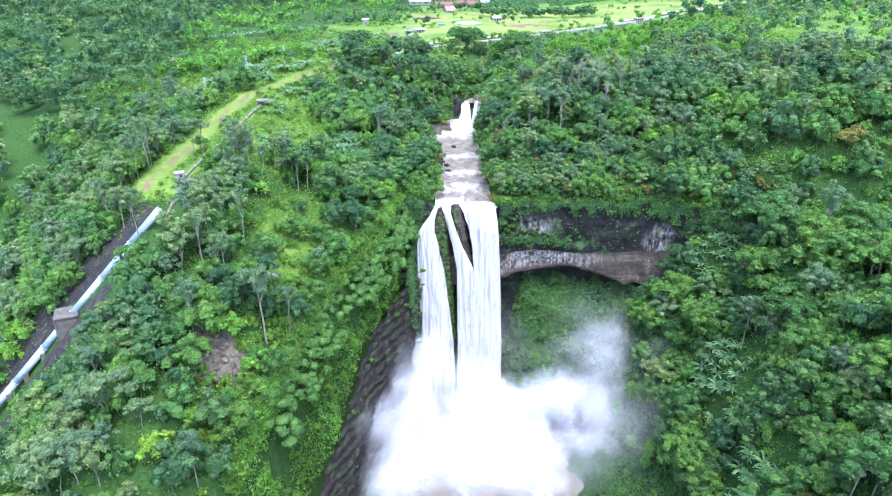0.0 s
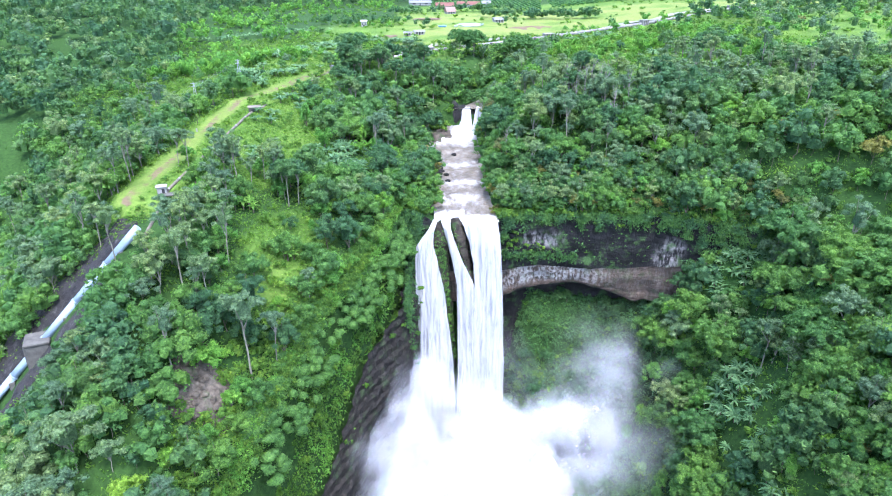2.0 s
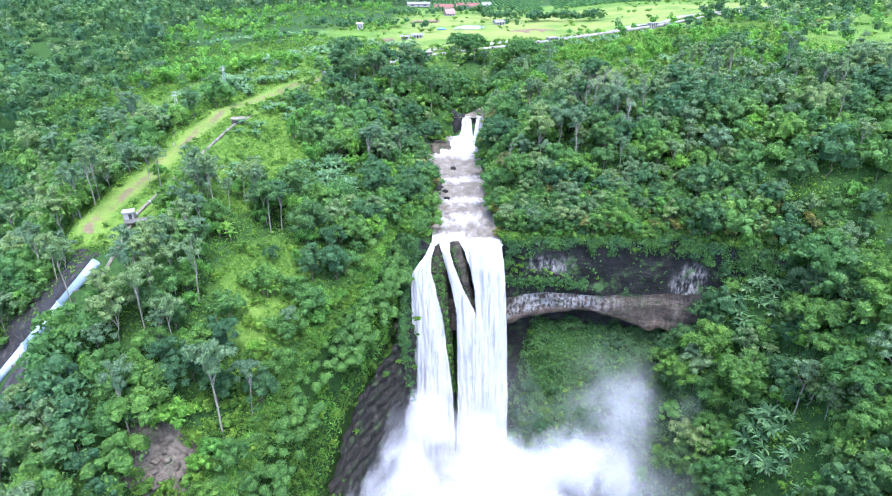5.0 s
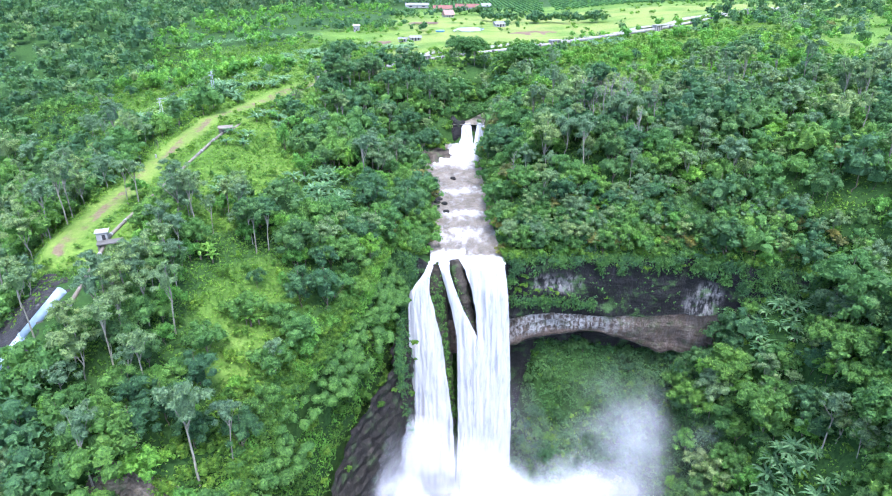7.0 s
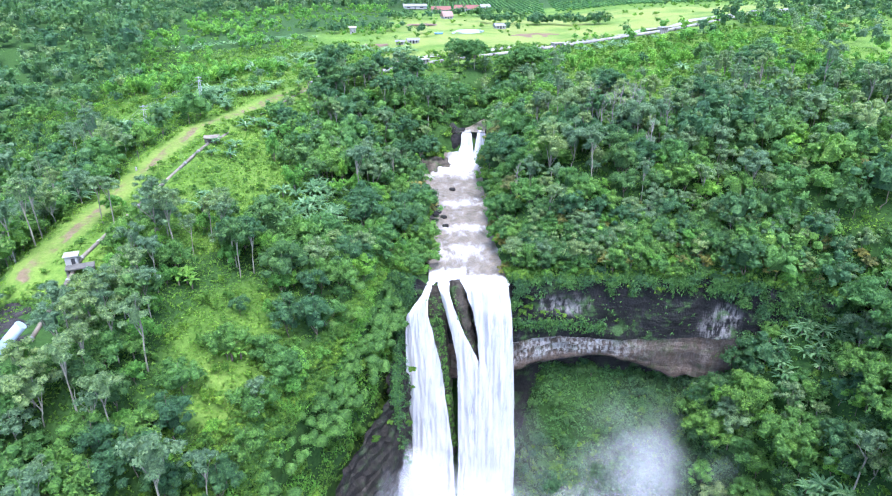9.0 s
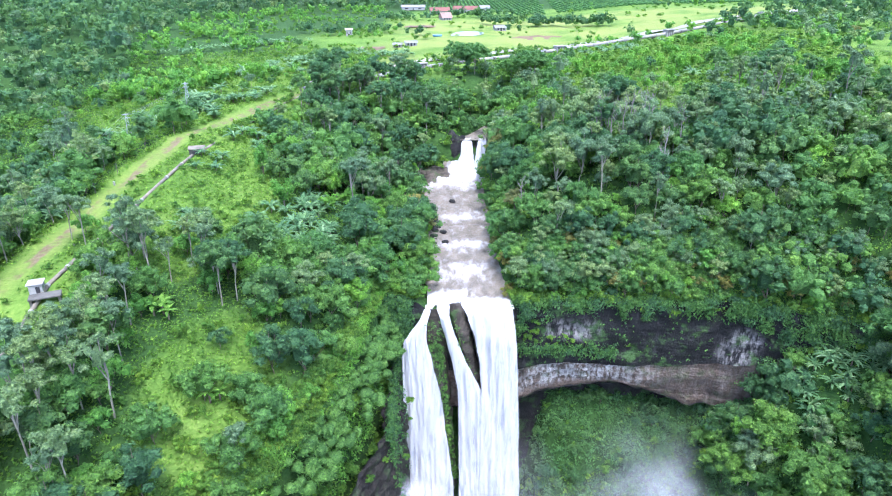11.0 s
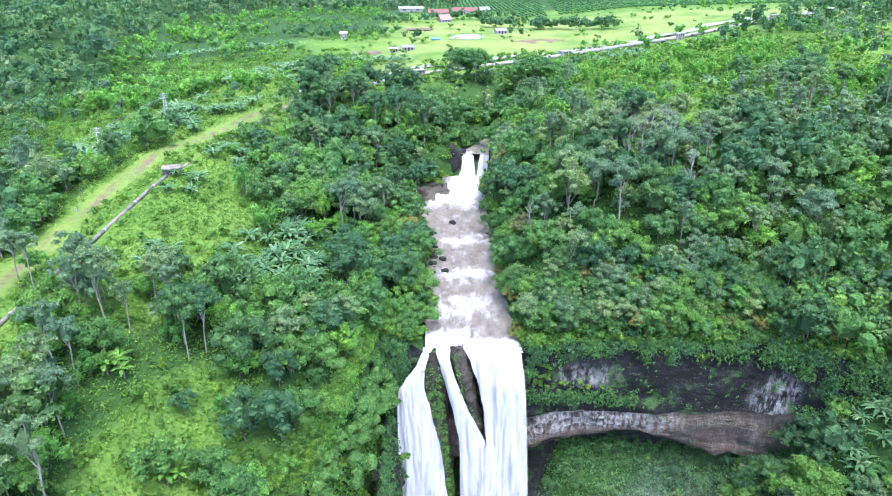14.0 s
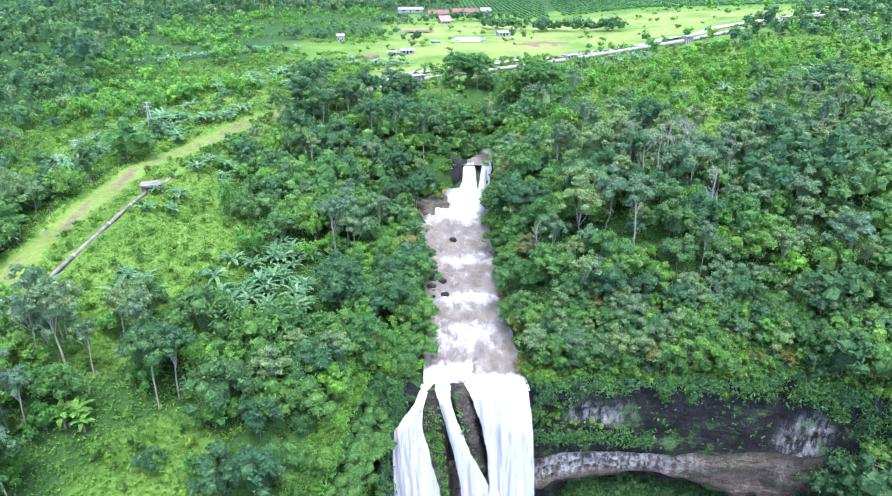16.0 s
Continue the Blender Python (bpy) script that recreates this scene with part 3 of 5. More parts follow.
for c, r, d in (((4, -14, -80), (20, 22), 0.9), ((8, -30, -84), (40, 20), 0.85), ((8, -46, -88), (46, 16), 0.8), ((26, -24, -80), (19, 15), 0.85), ((36, -30, -83), (18, 14), 0.75), ((20, -40, -86), (22, 14), 0.8), ((32, -40, -76), (13, 11), 0.75), ((25, -34, -74), (11, 10), 0.7), ((52, -10, -58), (28, 30), 0.14), ((60, -26, -60), (30, 28), 0.10),
                ((-20, -14, -66), (18, 38), 0.55), ((-24, -24, -74), (22, 34), 0.6), ((-20, -40, -82), (24, 26), 0.55), ((-16, -30, -70), (18, 30), 0.4), ((-17, -58, -80), (16, 24), 0.55), ((-24, -74, -86), (18, 18), 0.5), ((-13, -44, -62), (13, 24), 0.42), ((-22, -62, -66), (15, 20), 0.28), ((52, -40, -66), (22, 24), 0.13), ((60, -48, -68), (20, 24), 0.15), ((64, -54, -60), (18, 20), 0.08), ((44, -50, -78), (20, 18), 0.2), ((58, -14, -48), (24, 22), 0.09), ((22, -9, -56), (18, 22), 0.10), ((46, -18, -70), (26, 26), 0.22)):
    puff(c, r, rs.uniform(-12, 12, 2), d, rs.uniform(0, 6))
for k in range(44):
    # blue-white drift in the shade between the flank and the fall
    r = rs.uniform(8, 14)
    y = rs.uniform(-66, -16)
    puff((float(np.interp(y, (-66, -16), (-24, -13))) + rs.uniform(-4, 4), y, rs.uniform(-88, -50)), (r, r * rs.uniform(0.9, 1.3)), rs.uniform(-25, 25, 2), 0.36, rs.uniform(0, 6))
for k in range(66):
    # billows round the foot of the fall
    q, a = rs.uniform(0, 1), rs.normal() * 0.55
    x, y = 8 + 24 * a, -14 - 34 * q
    z = -90 + 26 * (1 - 0.75 * q) * math.exp(-1.6 * a * a) * rs.uniform(0.3, 1)
    r = rs.uniform(8, 14)
    puff((x, y, z), (r, r * rs.uniform(0.8, 1.1)), rs.uniform(-25, 25, 2), 0.62, rs.uniform(0, 6))
for k in range(90):
    # the plume that the wind throws up beside it, thinner as it drifts on
    x = rs.uniform(16, 58)
    top = float(np.interp(x, (16, 22, 28, 36, 43, 50, 58), (-62, -64, -62, -55, -50, -55, -64)))
    q = rs.rand() ** 0.7
    r = rs.uniform(6, 11)
    puff((x, -20 - 16 * rs.rand(), -90 + (top - r * 0.7 + 90) * q), (r, r * rs.uniform(0.8, 1.1)), rs.uniform(-25, 25, 2), 0.58 * float(np.interp(x, (16, 44, 58), (1, 0.85, 0.3))), rs.uniform(0, 6))
for k in range(22):
    x = rs.uniform(48, 80)
    r = rs.uniform(11, 19)
    puff((x, rs.uniform(-34, -8), rs.uniform(-76, -42)), (r, r * rs.uniform(0.8, 1.1)), rs.uniform(-25, 25, 2), 0.13, rs.uniform(0, 6))

# ---------------- plants: shapes ----------------
def tube(path, radii, sides=6):
    """A round tapering limb along a path: corners and quads."""
    path = [Vector(p) for p in path]
    V, Q = [], []
    for i, p in enumerate(path):
        d = (path[min(i + 1, len(path) - 1)] - path[max(i - 1, 0)]).normalized()
        a = d.orthogonal().normalized()
        b = d.cross(a)
        V += [p + (a * math.cos(6.2832 * k / sides) + b * math.sin(6.2832 * k / sides)) * radii[i] for k in range(sides)]
    for i in range(len(path) - 1):
        for k in range(sides):
            k2 = (k + 1) % sides
            Q.append((i * sides + k, i * sides + k2, (i + 1) * sides + k2, (i + 1) * sides + k))
    return np.array([tuple(v) for v in V]), np.array(Q)


def merged(pieces):
    V, Q, at = [], [], 0
    for v, q in pieces:
        V.append(v), Q.append(np.asarray(q) + at)
        at += len(v)
    return np.concatenate(V), np.concatenate(Q)


def sprays(rs, clumps, n, size, droop=0.0):
    """Leaf sprays, small kites of leaves, all over the outside of the clumps of a crown."""
    weight = np.array([c[3] * c[4] for c in clumps])
    pick = rs.choice(len(clumps), n, p=weight / weight.sum())
    C = np.array(clumps)[pick]
    d = rs.normal(size=(n, 3))
    d[:, 2] = np.abs(d[:, 2]) * np.where(rs.rand(n) < 0.80, 1, -0.6)
    d /= np.linalg.norm(d, axis=1)[:, None]
    r = rs.uniform(0.74, 1.16, n)[:, None]
    pos = C[:, :3] + d * r * np.stack([C[:, 3], C[:, 3], C[:, 4]], 1)
    nrm = d * 1.0 + rs.normal(size=(n, 3)) * 0.45 + np.array([0, 0, 0.45])
    nrm /= np.linalg.norm(nrm, axis=1)[:, None]
    t = np.cross(nrm, rs.normal(size=(n, 3)))
    t /= np.linalg.norm(t, axis=1)[:, None]
    t[:, 2] -= droop
    b = np.cross(nrm, t)
    s = size * rs.uniform(0.6, 1.35, n)[:, None]
    V = np.stack([pos - t * s * 0.55 + b * s * 0.34, pos + t * s * 0.75, pos - t * s * 0.40 - b * s * 0.46 - nrm * s * 0.15], 1).reshape(-1, 3)
    return V, np.arange(n * 3).reshape(-1, 3)


def core(clumps, k=0.90, sides=7, rings=(-0.6, 0.2, 0.85), seed=0):
    """The leafy boughs of a crown, as uneven domes."""
    rs = np.random.RandomState(seed + 7)
    m, out = len(rings), []
    q = []
    for i in range(sides):
        a, b = i * m, (i + 1) % sides * m
        for j in range(m - 1):
            q += [(a + j, b + j, b + j + 1), (a + j, b + j + 1, a + j + 1)]
        q.append((a + m - 1, b + m - 1, sides * m))
    q = np.array(q)
    th, ph = np.meshgrid(np.linspace(0, 6.2832, sides + 1)[:-1], np.array(rings), indexing="ij")
    for x, y, z, r, h in clumps:
        w = k * rs.uniform(0.68, 1.22, th.shape)
        spin = rs.uniform(0, 6.28)
        v = np.stack([x + w * r * np.cos(th + spin) * np.cos(ph), y + w * r * np.sin(th + spin) * np.cos(ph), z + w * h * np.sin(ph)], -1).reshape(-1, 3)
        out.append((np.concatenate([v, [(x, y, z + k * h * rs.uniform(0.92, 1.08))]]), q))
    return merged(out)


def crown_tree(seed, high, wide, bole, clumps_n, leaves, size, flat=0.6, droop=0.0, lump=(0.20, 0.36)):
    """Trunk with limbs, and a domed crown of leafy boughs: (wood, leaves, fewer leaves, fewest leaves, bole)."""
    rs = np.random.RandomState(seed)
    clumps, lobe = [], rs.uniform(0, 6.28, 2)
    for k in range(clumps_n):
        a = 2.39996 * k + rs.uniform(-0.5, 0.5)
        q = math.sqrt((k + 0.5) / clumps_n)
        r = wide * rs.uniform(*lump)
        reach = (wide - 0.6 * r) * (1 + 0.20 * math.sin(2 * a + lobe[0]) + 0.12 * math.sin(3 * a + lobe[1])) * q
        top = bole + (high - r * flat - bole) * math.sqrt(max(0.0, 1 - (0.93 * q) ** 2))
        clumps.append((reach * math.cos(a), reach * math.sin(a), top - rs.uniform(0, 0.55) * (top - bole) * (1.15 - q), r, r * flat * rs.uniform(0.8, 1.25)))
    lean = rs.uniform(-0.06, 0.06, 2) * high
    wood = [tube([(0, 0, -1.5), (lean[0] * 0.3, lean[1] * 0.3, bole * 0.5), (lean[0], lean[1], bole), (lean[0] * 0.5, lean[1] * 0.5, high * 0.86)],
                 [0.012 * high, 0.009 * high, 0.007 * high, 0.003 * high], 5)]
    for c in clumps[1:9:2]:
        wood.append(tube([(lean[0] * 0.9, lean[1] * 0.9, bole * rs.uniform(0.75, 1.0)), (c[0] * 0.55, c[1] * 0.55, (bole + c[2]) / 2), (c[0], c[1], c[2])],
                         [0.006 * high, 0.0045 * high, 0.002 * high], 4))
    heart = (0, 0, bole + 0.38 * (high - bole), wide * 0.50, (high - bole) * 0.34)
    dome = (-0.5, 0.5)
    full = merged([sprays(rs, clumps, leaves, size, droop), core(clumps + [heart], 0.80, 5, dome, seed)])
    small = leaves < 400
    few = merged([sprays(rs, clumps, leaves // (11 if small else 3), size * (1.9 if small else 1.4), droop),
                  core(clumps[::5 if small else 2] + [heart], 0.90, 5, dome, seed)])
    least = merged([sprays(rs, clumps, leaves // (16 if small else 15), size * 2.5, droop),
                    core(clumps[1::4] + [heart], 1.0, 5, dome, seed)])
    return merged(wood), full, few, least, wood[0]


def frond_plant(seed, blades, length, width, stem, arch, folds=5, lean=0.25):
    """Palm or banana: a rosette of arching folded blades on a stem."""
    rs = np.random.RandomState(seed)
    out = []
    for k in range(blades):
        a = 6.2832 * k / blades + rs.uniform(-0.3, 0.3)
        up = rs.uniform(0.70, 1.45)
        ln, w = length * rs.uniform(0.75, 1.1), width * rs.uniform(0.8, 1.15)
        side = Vector((-math.sin(a), math.cos(a), 0))
        p, el, pts = Vector((0, 0, stem)), up, []
        for i in range(folds + 1):
            pts.append(p.copy())
            p = p + Vector((math.cos(a) * math.cos(el), math.sin(a) * math.cos(el), math.sin(el))) * (ln / folds)
            el -= arch * rs.uniform(0.8, 1.2) / folds
        V, Q = [], []
        for i, q in enumerate(pts):
            h = w * (0.25, 0.8, 1.0, 0.95, 0.7, 0.08)[min(5, i * 5 // folds)]
            V += [q - side * h + Vector((0, 0, -h * 0.35)), q, q + side * h + Vector((0, 0, -h * 0.35))]
        for i in range(folds):
            for j in (0, 1):
                Q.append((3 * i + j, 3 * i + j + 1, 3 * i + j + 4, 3 * i + j + 3))
        out.append((np.array([tuple(v) for v in V]), np.array(Q)))
    wood = tube([(0, 0, -1.0), (lean * 0.3, 0, stem * 0.5), (0, 0, stem + 0.2)], [0.24 * (width + 0.5), 0.2 * (width + 0.5), 0.12 * (width + 0.5)])
    leaves = merged(out)
    return wood, leaves, leaves, leaves, wood


def bamboo(seed):
    """A clump of arching canes with feathery leaf."""
    rs = np.random.RandomState(seed)
    wood, clumps = [], []
    for k in range(11):
        a, h = rs.uniform(0, 6.283), rs.uniform(6, 10)
        o = rs.uniform(1.6, 4.2)
        pts = [(0.5 * math.cos(a) * t + o * math.cos(a) * t ** 2.4, 0.5 * math.sin(a) * t + o * math.sin(a) * t ** 2.4, h * (t - 0.16 * t ** 3)) for t in np.linspace(0, 1, 6)]
        wood.append(tube(pts, [0.09, 0.08, 0.07, 0.05, 0.04, 0.02], 4))
        clumps += [(*p, 0.9, 1.0) for p in pts[2:]]
    return wood, sprays(rs, clumps, 900, 0.66, 0.5), sprays(rs, clumps, 320, 1.0, 0.5), merged([sprays(rs, clumps, 70, 1.4, 0.5), core([(c[0], c[1], c[2], 1.9, 1.5) for c in clumps[::5]], 0.9, 5, (-0.4, 0.55), seed)]), wood[0]


def bare_tree(seed, high):
    """A dead grey tree, bare limbs only."""
    rs = np.random.RandomState(seed)
    wood = [tube([(0, 0, -1), (0.2, 0.1, high * 0.4), (-0.1, 0.3, high * 0.7), (0.4, 0.2, high)], [0.22, 0.17, 0.12, 0.04])]
    for k in range(9):
        z, a, ln = high * rs.uniform(0.42, 0.9), rs.uniform(0, 6.283), high * rs.uniform(0.08, 0.2)
        e = (ln * math.cos(a) * 0.7, ln * math.sin(a) * 0.7, z + ln * 1.1)
        wood.append(tube([(0, 0.2, z), (e[0] * 0.5, e[1] * 0.5, z + ln * 0.3), e], [0.09, 0.06, 0.02], 4))
        for _ in range(2):
            b = rs.uniform(0, 6.283)
            wood.append(tube([(e[0] * 0.6, e[1] * 0.6, z + ln * 0.4), (e[0] * 0.6 + 1.3 * math.cos(b), e[1] * 0.6 + 1.3 * math.sin(b), z + ln * 0.4 + 1.6)], [0.05, 0.02], 4))
    return merged(wood)


# kind: name, label, category, bark, leaf, shapes
KINDS = {
    "broad": ("broadleaf_tree", "broad-crowned green rainforest tree on the slope", "tree", BARK, "green", [crown_tree(10 + k, 8.5 + 1.2 * (k % 3), 4.4 + 0.5 * (k % 3), 1.0, 17, 900, 0.46, 0.85) for k in range(6)]),
    "deep": ("forest_tree", "dark green dense forest tree", "tree", BARK, "deep", [crown_tree(30 + k, 10.5 + 1.2 * (k % 3), 4.2 + 0.4 * k, 1.4, 17, 900, 0.46, 0.9) for k in range(5)]),
    "grey": ("grey_leaved_tree", "grey-green open-crowned tree with a pale trunk", "tree", PALE, "grey", [crown_tree(50 + k, 10.5 + 1.4 * (k % 3), 4.3, 3.4, 16, 880, 0.42, 0.7, 0.0, (0.17, 0.30)) for k in range(6)]),
    "tall": ("tall_tree", "tall slender pale-trunked tree with a small high crown", "tree", PALE, "grey", [crown_tree(70 + k, 16 + 1.6 * (k % 3), 3.6, 10.0, 12, 640, 0.42, 0.62, 0.0, (0.20, 0.34)) for k in range(5)]),
    "giant": ("spreading_tree", "huge spreading rainforest tree with a domed crown", "tree", PALE, "green", [crown_tree(80 + k, 14 + k, 7.2 + 0.5 * k, 5.4, 40, 2000, 0.50, 0.72, 0.0, (0.13, 0.23)) for k in range(4)]),
    "stand": ("emergent_tree", "tall dark rainforest tree with bare pale stems", "tree", PALE, "deep", [crown_tree(180 + k, 20 + 1.5 * k, 5.2 + 0.4 * k, 10.5, 22, 1050, 0.48, 0.75, 0.0, (0.18, 0.32)) for k in range(3)]),
    "column": ("vine_covered_tree", "slim tree wrapped in bright green creepers", "tree", BARK, "bright", [crown_tree(190 + k, 10 + 1.5 * k, 2.3, 0.2, 18, 760, 0.42, 1.5, 0.3, (0.30, 0.48)) for k in range(2)]),
    "bright": ("young_tree", "fresh bright green young tree", "tree", BARK, "bright", [crown_tree(90 + k, 6.2 + k % 2, 3.1, 1.0, 13, 560, 0.40, 0.95) for k in range(4)]),
    "bush": ("shrub", "dense green shrub overgrown with creepers", "shrub", BARK, "scrub", [crown_tree(110 + k, 2.6 + 0.5 * k, 2.4, 0.3, 9, 330, 0.36, 0.9, 0.2, (0.26, 0.44)) for k in range(4)]),
    "rust": ("rusty_tree", "olive and rust-tinged leafy tree by the water", "tree", BARK, "rust", [crown_tree(130 + k, 7.0, 3.4, 1.6, 12, 640, 0.42, 0.85) for k in range(2)]),
    "yellow": ("yellow_tree", "luminous yellow-green leafy tree", "tree", BARK, "yellow", [crown_tree(140, 8.5, 4.4, 1.8, 22, 1100, 0.5, 0.9, 0.0, (0.16, 0.30))]),
    "palm": ("palm", "silvery green palm with long arching fronds", "palm", BARK, "palm", [frond_plant(150 + k, 17, 4.4, 0.36, 1.3, 1.75, 5) for k in range(3)]),
    "banana": ("banana_plant", "bright green banana plant with broad drooping leaves", "banana plant", BARK, "banana", [frond_plant(160 + k, 9, 3.0, 0.42, 1.8, 1.9, 5) for k in range(3)]),
    "bamboo": ("bamboo_clump", "feathery light green bamboo clump", "bamboo", PALE, "bright", [bamboo(170 + k) for k in range(3)]),
}
FIRST, ARRAYS, COUNT = {}, {}, {}
for key, (name, label, category, bark, leaf, shapes) in KINDS.items():
    FIRST[key], ARRAYS[key], COUNT[key] = [], [], 0
    for k, (wood, full, few, least, bole) in enumerate(shapes):
        mw, ml = [mesh_from("trunk", *w) for w in (wood if isinstance(wood, list) else [wood])], mesh_from("crown", *full, smooth=False)
        ml.materials.append(LEAF[leaf])
        for m in mw:
            m.materials.append(bark)
        FIRST[key].append((mw, ml))
        ARRAYS[key].append((bole, few, least))


def plant(key, shape, x, y, z, turn, size, group=""):
    name, label, category, bark, leaf, shapes = KINDS[key]
    root = new(name)
    tagged(root, label, category, group)
    root.empty_display_size = 0.5
    root.matrix_world = pose(x, y, z, 0, 0, math.degrees(turn)) @ Matrix.Scale(size, 4)
    mw, ml = FIRST[key][shape % len(FIRST[key])]
    for part_name, me in [("cane" if len(mw) > 1 else "trunk", m) for m in mw] + [("fronds" if key in ("palm", "banana") else "crown", ml)]:
        new(part_name, me).parent = root
    COUNT[key] += 1
    return root


# ---------------- plants: where they stand ----------------
PENSTOCK = ((-86, -50), (-84, -57), (-115, -72), (-140, -84))
rs = np.random.RandomState(21)


def footing(x, y):
    """The ground that a plant stands on, the ledge above the wall included."""
    d = y - cliff_y(x)
    ledge = (d > 0) & (d < 12.5) & (x > -18) & (x < 124)
    return np.where(ledge, ledge_z(x, d), height(x, y))


def lip_reach(x):
    """How far the green hangs down over the black wall."""
    reach = float(np.interp(x, (15.8, 19, 26, 33, 37, 42, 50, 60, 68, 78, 86, 122), (9, 7.5, 3.4, 0.6, 0.8, 1.6, 4.2, 2.4, 2.8, 3.6, 8, 9)))
    reach += 4.5 * max(0, noise.noise(Vector((x * 0.16, 1.7, 0)))) + 3.2 * max(0, noise.noise(Vector((x * 0.55, 5.7, 0))))
    return reach


def slope_at(x, y):
    return np.hypot(height(x + 1, y) - height(x - 1, y), height(x, y + 1) - height(x, y - 1)) / 2


def on_ledge(x, y):
    d = y - cliff_y(x)
    return (d > 0.3) & (d < 12.5) & (x > 16.5) & (x < 124)


def free(x, y, keep=3.0):
    """Ground that carries plants: not river, track, pipe, bare rock or pool."""
    ok = ~((y > -2) & (y < 150) & (x > river_left(y) - keep * 0.5) & (x < river_right(y) + keep * 0.3 + np.maximum(y - 118, 0) * 0.6))
    ok &= near_line(x, y, TRACK) > 3.8 + keep * 0.5
    ok &= near_line(x, y, PIPELINE) > 1.6 + keep * 0.5
    z = footing(x, y)
    ok &= ~((z < FLOOR + 6) & (y < 20))
    ok &= ~((y > -6) & (y < 13) & (x > -10.5) & (x < 15)) & ~((y > -8) & (y < 1) & (x > -17) & (x < 0))
    ok &= ~((y > cliff_y(x) - 3) & (y <= cliff_y(x)) & (x > 10) & (x < 84)) & ~((y > 0) & (y < 12) & (x > -24) & (x < -18) & (keep > 9))
    ok &= near_line(x, y, PENSTOCK) > 6.5 + keep * 0.5
    ok &= near_line(x, y, ((-80, -62), (-108, -82), (-135, -95))) > 1.5 + keep
    ok &= (np.hypot(x + 67, y + 115) > 5.5) | (keep < 1)
    ok &= np.hypot(x + 60, (y + 91) * 1.2) > 4.6 + keep * 0.4
    ok &= ~((x > -97) & (x < -79) & (y > -52) & (y < -24) & ((keep > 1) | (np.hypot(x + 88, y + 32) < 5)))
    ok &= ~((x > rim_x(y) + 2) & (x < 70) & (y < cliff_y(x) - 1) & (keep > 1))
    return ok


def jittered(x0, x1, y0, y1, step):
    a, b = np.meshgrid(np.arange(x0, x1, step), np.arange(y0, y1, step), indexing="ij")
    return a.ravel() + rs.uniform(-0.45, 0.45, a.size) * step, b.ravel() + rs.uniform(-0.45, 0.45, a.size) * step


def wood_kind(x, y):
    """Which trees grow where."""
    q, r = rough(x * 1.3, y * 1.3, 41) + rs.normal(size=x.size) * 0.35, rs.rand(x.size)
    kind = np.full(x.size, "broad", dtype=object)
    kind[q > 0.3] = "deep"
    kind[q < -0.6] = "grey"
    kind[r < 0.12] = "bright"
    kind[r > 0.93] = "tall"
    kind[(x < -70) & (y < 5) & (r > 0.78)] = "grey"
    kind[(x > -66) & (x < -10) & (kind == "grey") & (r < 0.8)] = "broad"
    kind[(x > -66) & (x < -10) & (r < 0.24)] = "bright"
    kind[(x < -66) & (x > -92) & (y > -45) & (y < 130) & (r < 0.35)] = "bright"
    # more of the lighter grey leaf on the upper slope, in place of haze
    kind[(x > 30) & (y > 28) & (r > 0.58)] = "grey"
    kind[(x > 24) & (y > 62) & (y < 160) & (r < 0.45)] = "bright"
    kind[(x > 20) & (y > 12) & (r > 0.90)] = "tall"
    kind[(x > 20) & (r > 0.955) & (r < 0.985)] = "rust"
    kind[(x < -90 - 0.25 * y) & (y > 230)] = "deep"
    shade = (x > 14) & (y > 8) & (y < 70)
    kind[shade & (r > 0.70) & (q > 0.1)] = "deep"
    kind[shade & (r > 0.95)] = "tall"
    kind[(np.abs(x - 3) < 18) & (y > 0) & (y < 110) & (r < 0.25)] = "rust"
    kind[(x > 16) & (y < cliff_y(x) + 9) & (y > cliff_y(x)) & (r < 0.38)] = "bright"
    return kind


def palm_glade(x, y):
    """Where palms keep the trees off."""
    return (np.hypot((x - 85) / 6, (y + 58) / 17) < 1) | (np.hypot((x - 99) / 13, (y + 15) / 6) < 1) | (np.hypot((x - 80) / 7, (y + 92) / 9) < 1)


places = {k: [] for k in KINDS}


def sow(key, x, y, size, up=0.0):
    places[key].append((float(x), float(y), up, rs.uniform(0, 6.283), float(size)))


def sow_at(key, x, y, z, size):
    """A plant that clings to a wall at a given height."""
    sow(key, x, y, size, z - float(footing(np.array(x), np.array(y))))


for k in range(24):
    sow_at("bush", rs.uniform(-15, -2), rs.uniform(102, 112), rs.uniform(5, 8.5), rs.uniform(0.5, 0.9))
for k in range(14):
    y = rs.uniform(-80, -10)
    sow_at("bush", float(wall_x(y)) + 5.5 + rs.uniform(0, 1.5), y, float(np.interp(y, (-80, -64, -47, -25, -8), (-58, -48, -31, -24, -18))) - rs.exponential(7), rs.uniform(0.25, 0.6))
# the great crowns of the wooded slope
bx, by = jittered(66, 175, -135, -12, 11.5)
ok = free(bx, by) & (by < cliff_y(bx) - 6) & (rs.rand(bx.size) < 0.8) & ~palm_glade(bx, by)
big = list(zip(bx[ok], by[ok]))
for x, y in big:
    sow("giant", x, y, rs.uniform(0.75, 1.3))
# the woods
px, py = jittered(-190, 175, -135, 150, 4.9)
clear = open_land(px, py)
ok = free(px, py) & (np.abs(px) < 48 + 0.74 * (py + 235)) & (rs.rand(px.size) > np.maximum(clear * 1.08, 0.78 * ease(72, 105, py + 8 * rough(px, py, 77)) * (np.abs(px - 2) < 190) * ~((px > -60) & (px < 62) & (py < 160)))) & ((slope_at(px, py) < 2.4) | on_ledge(px, py))
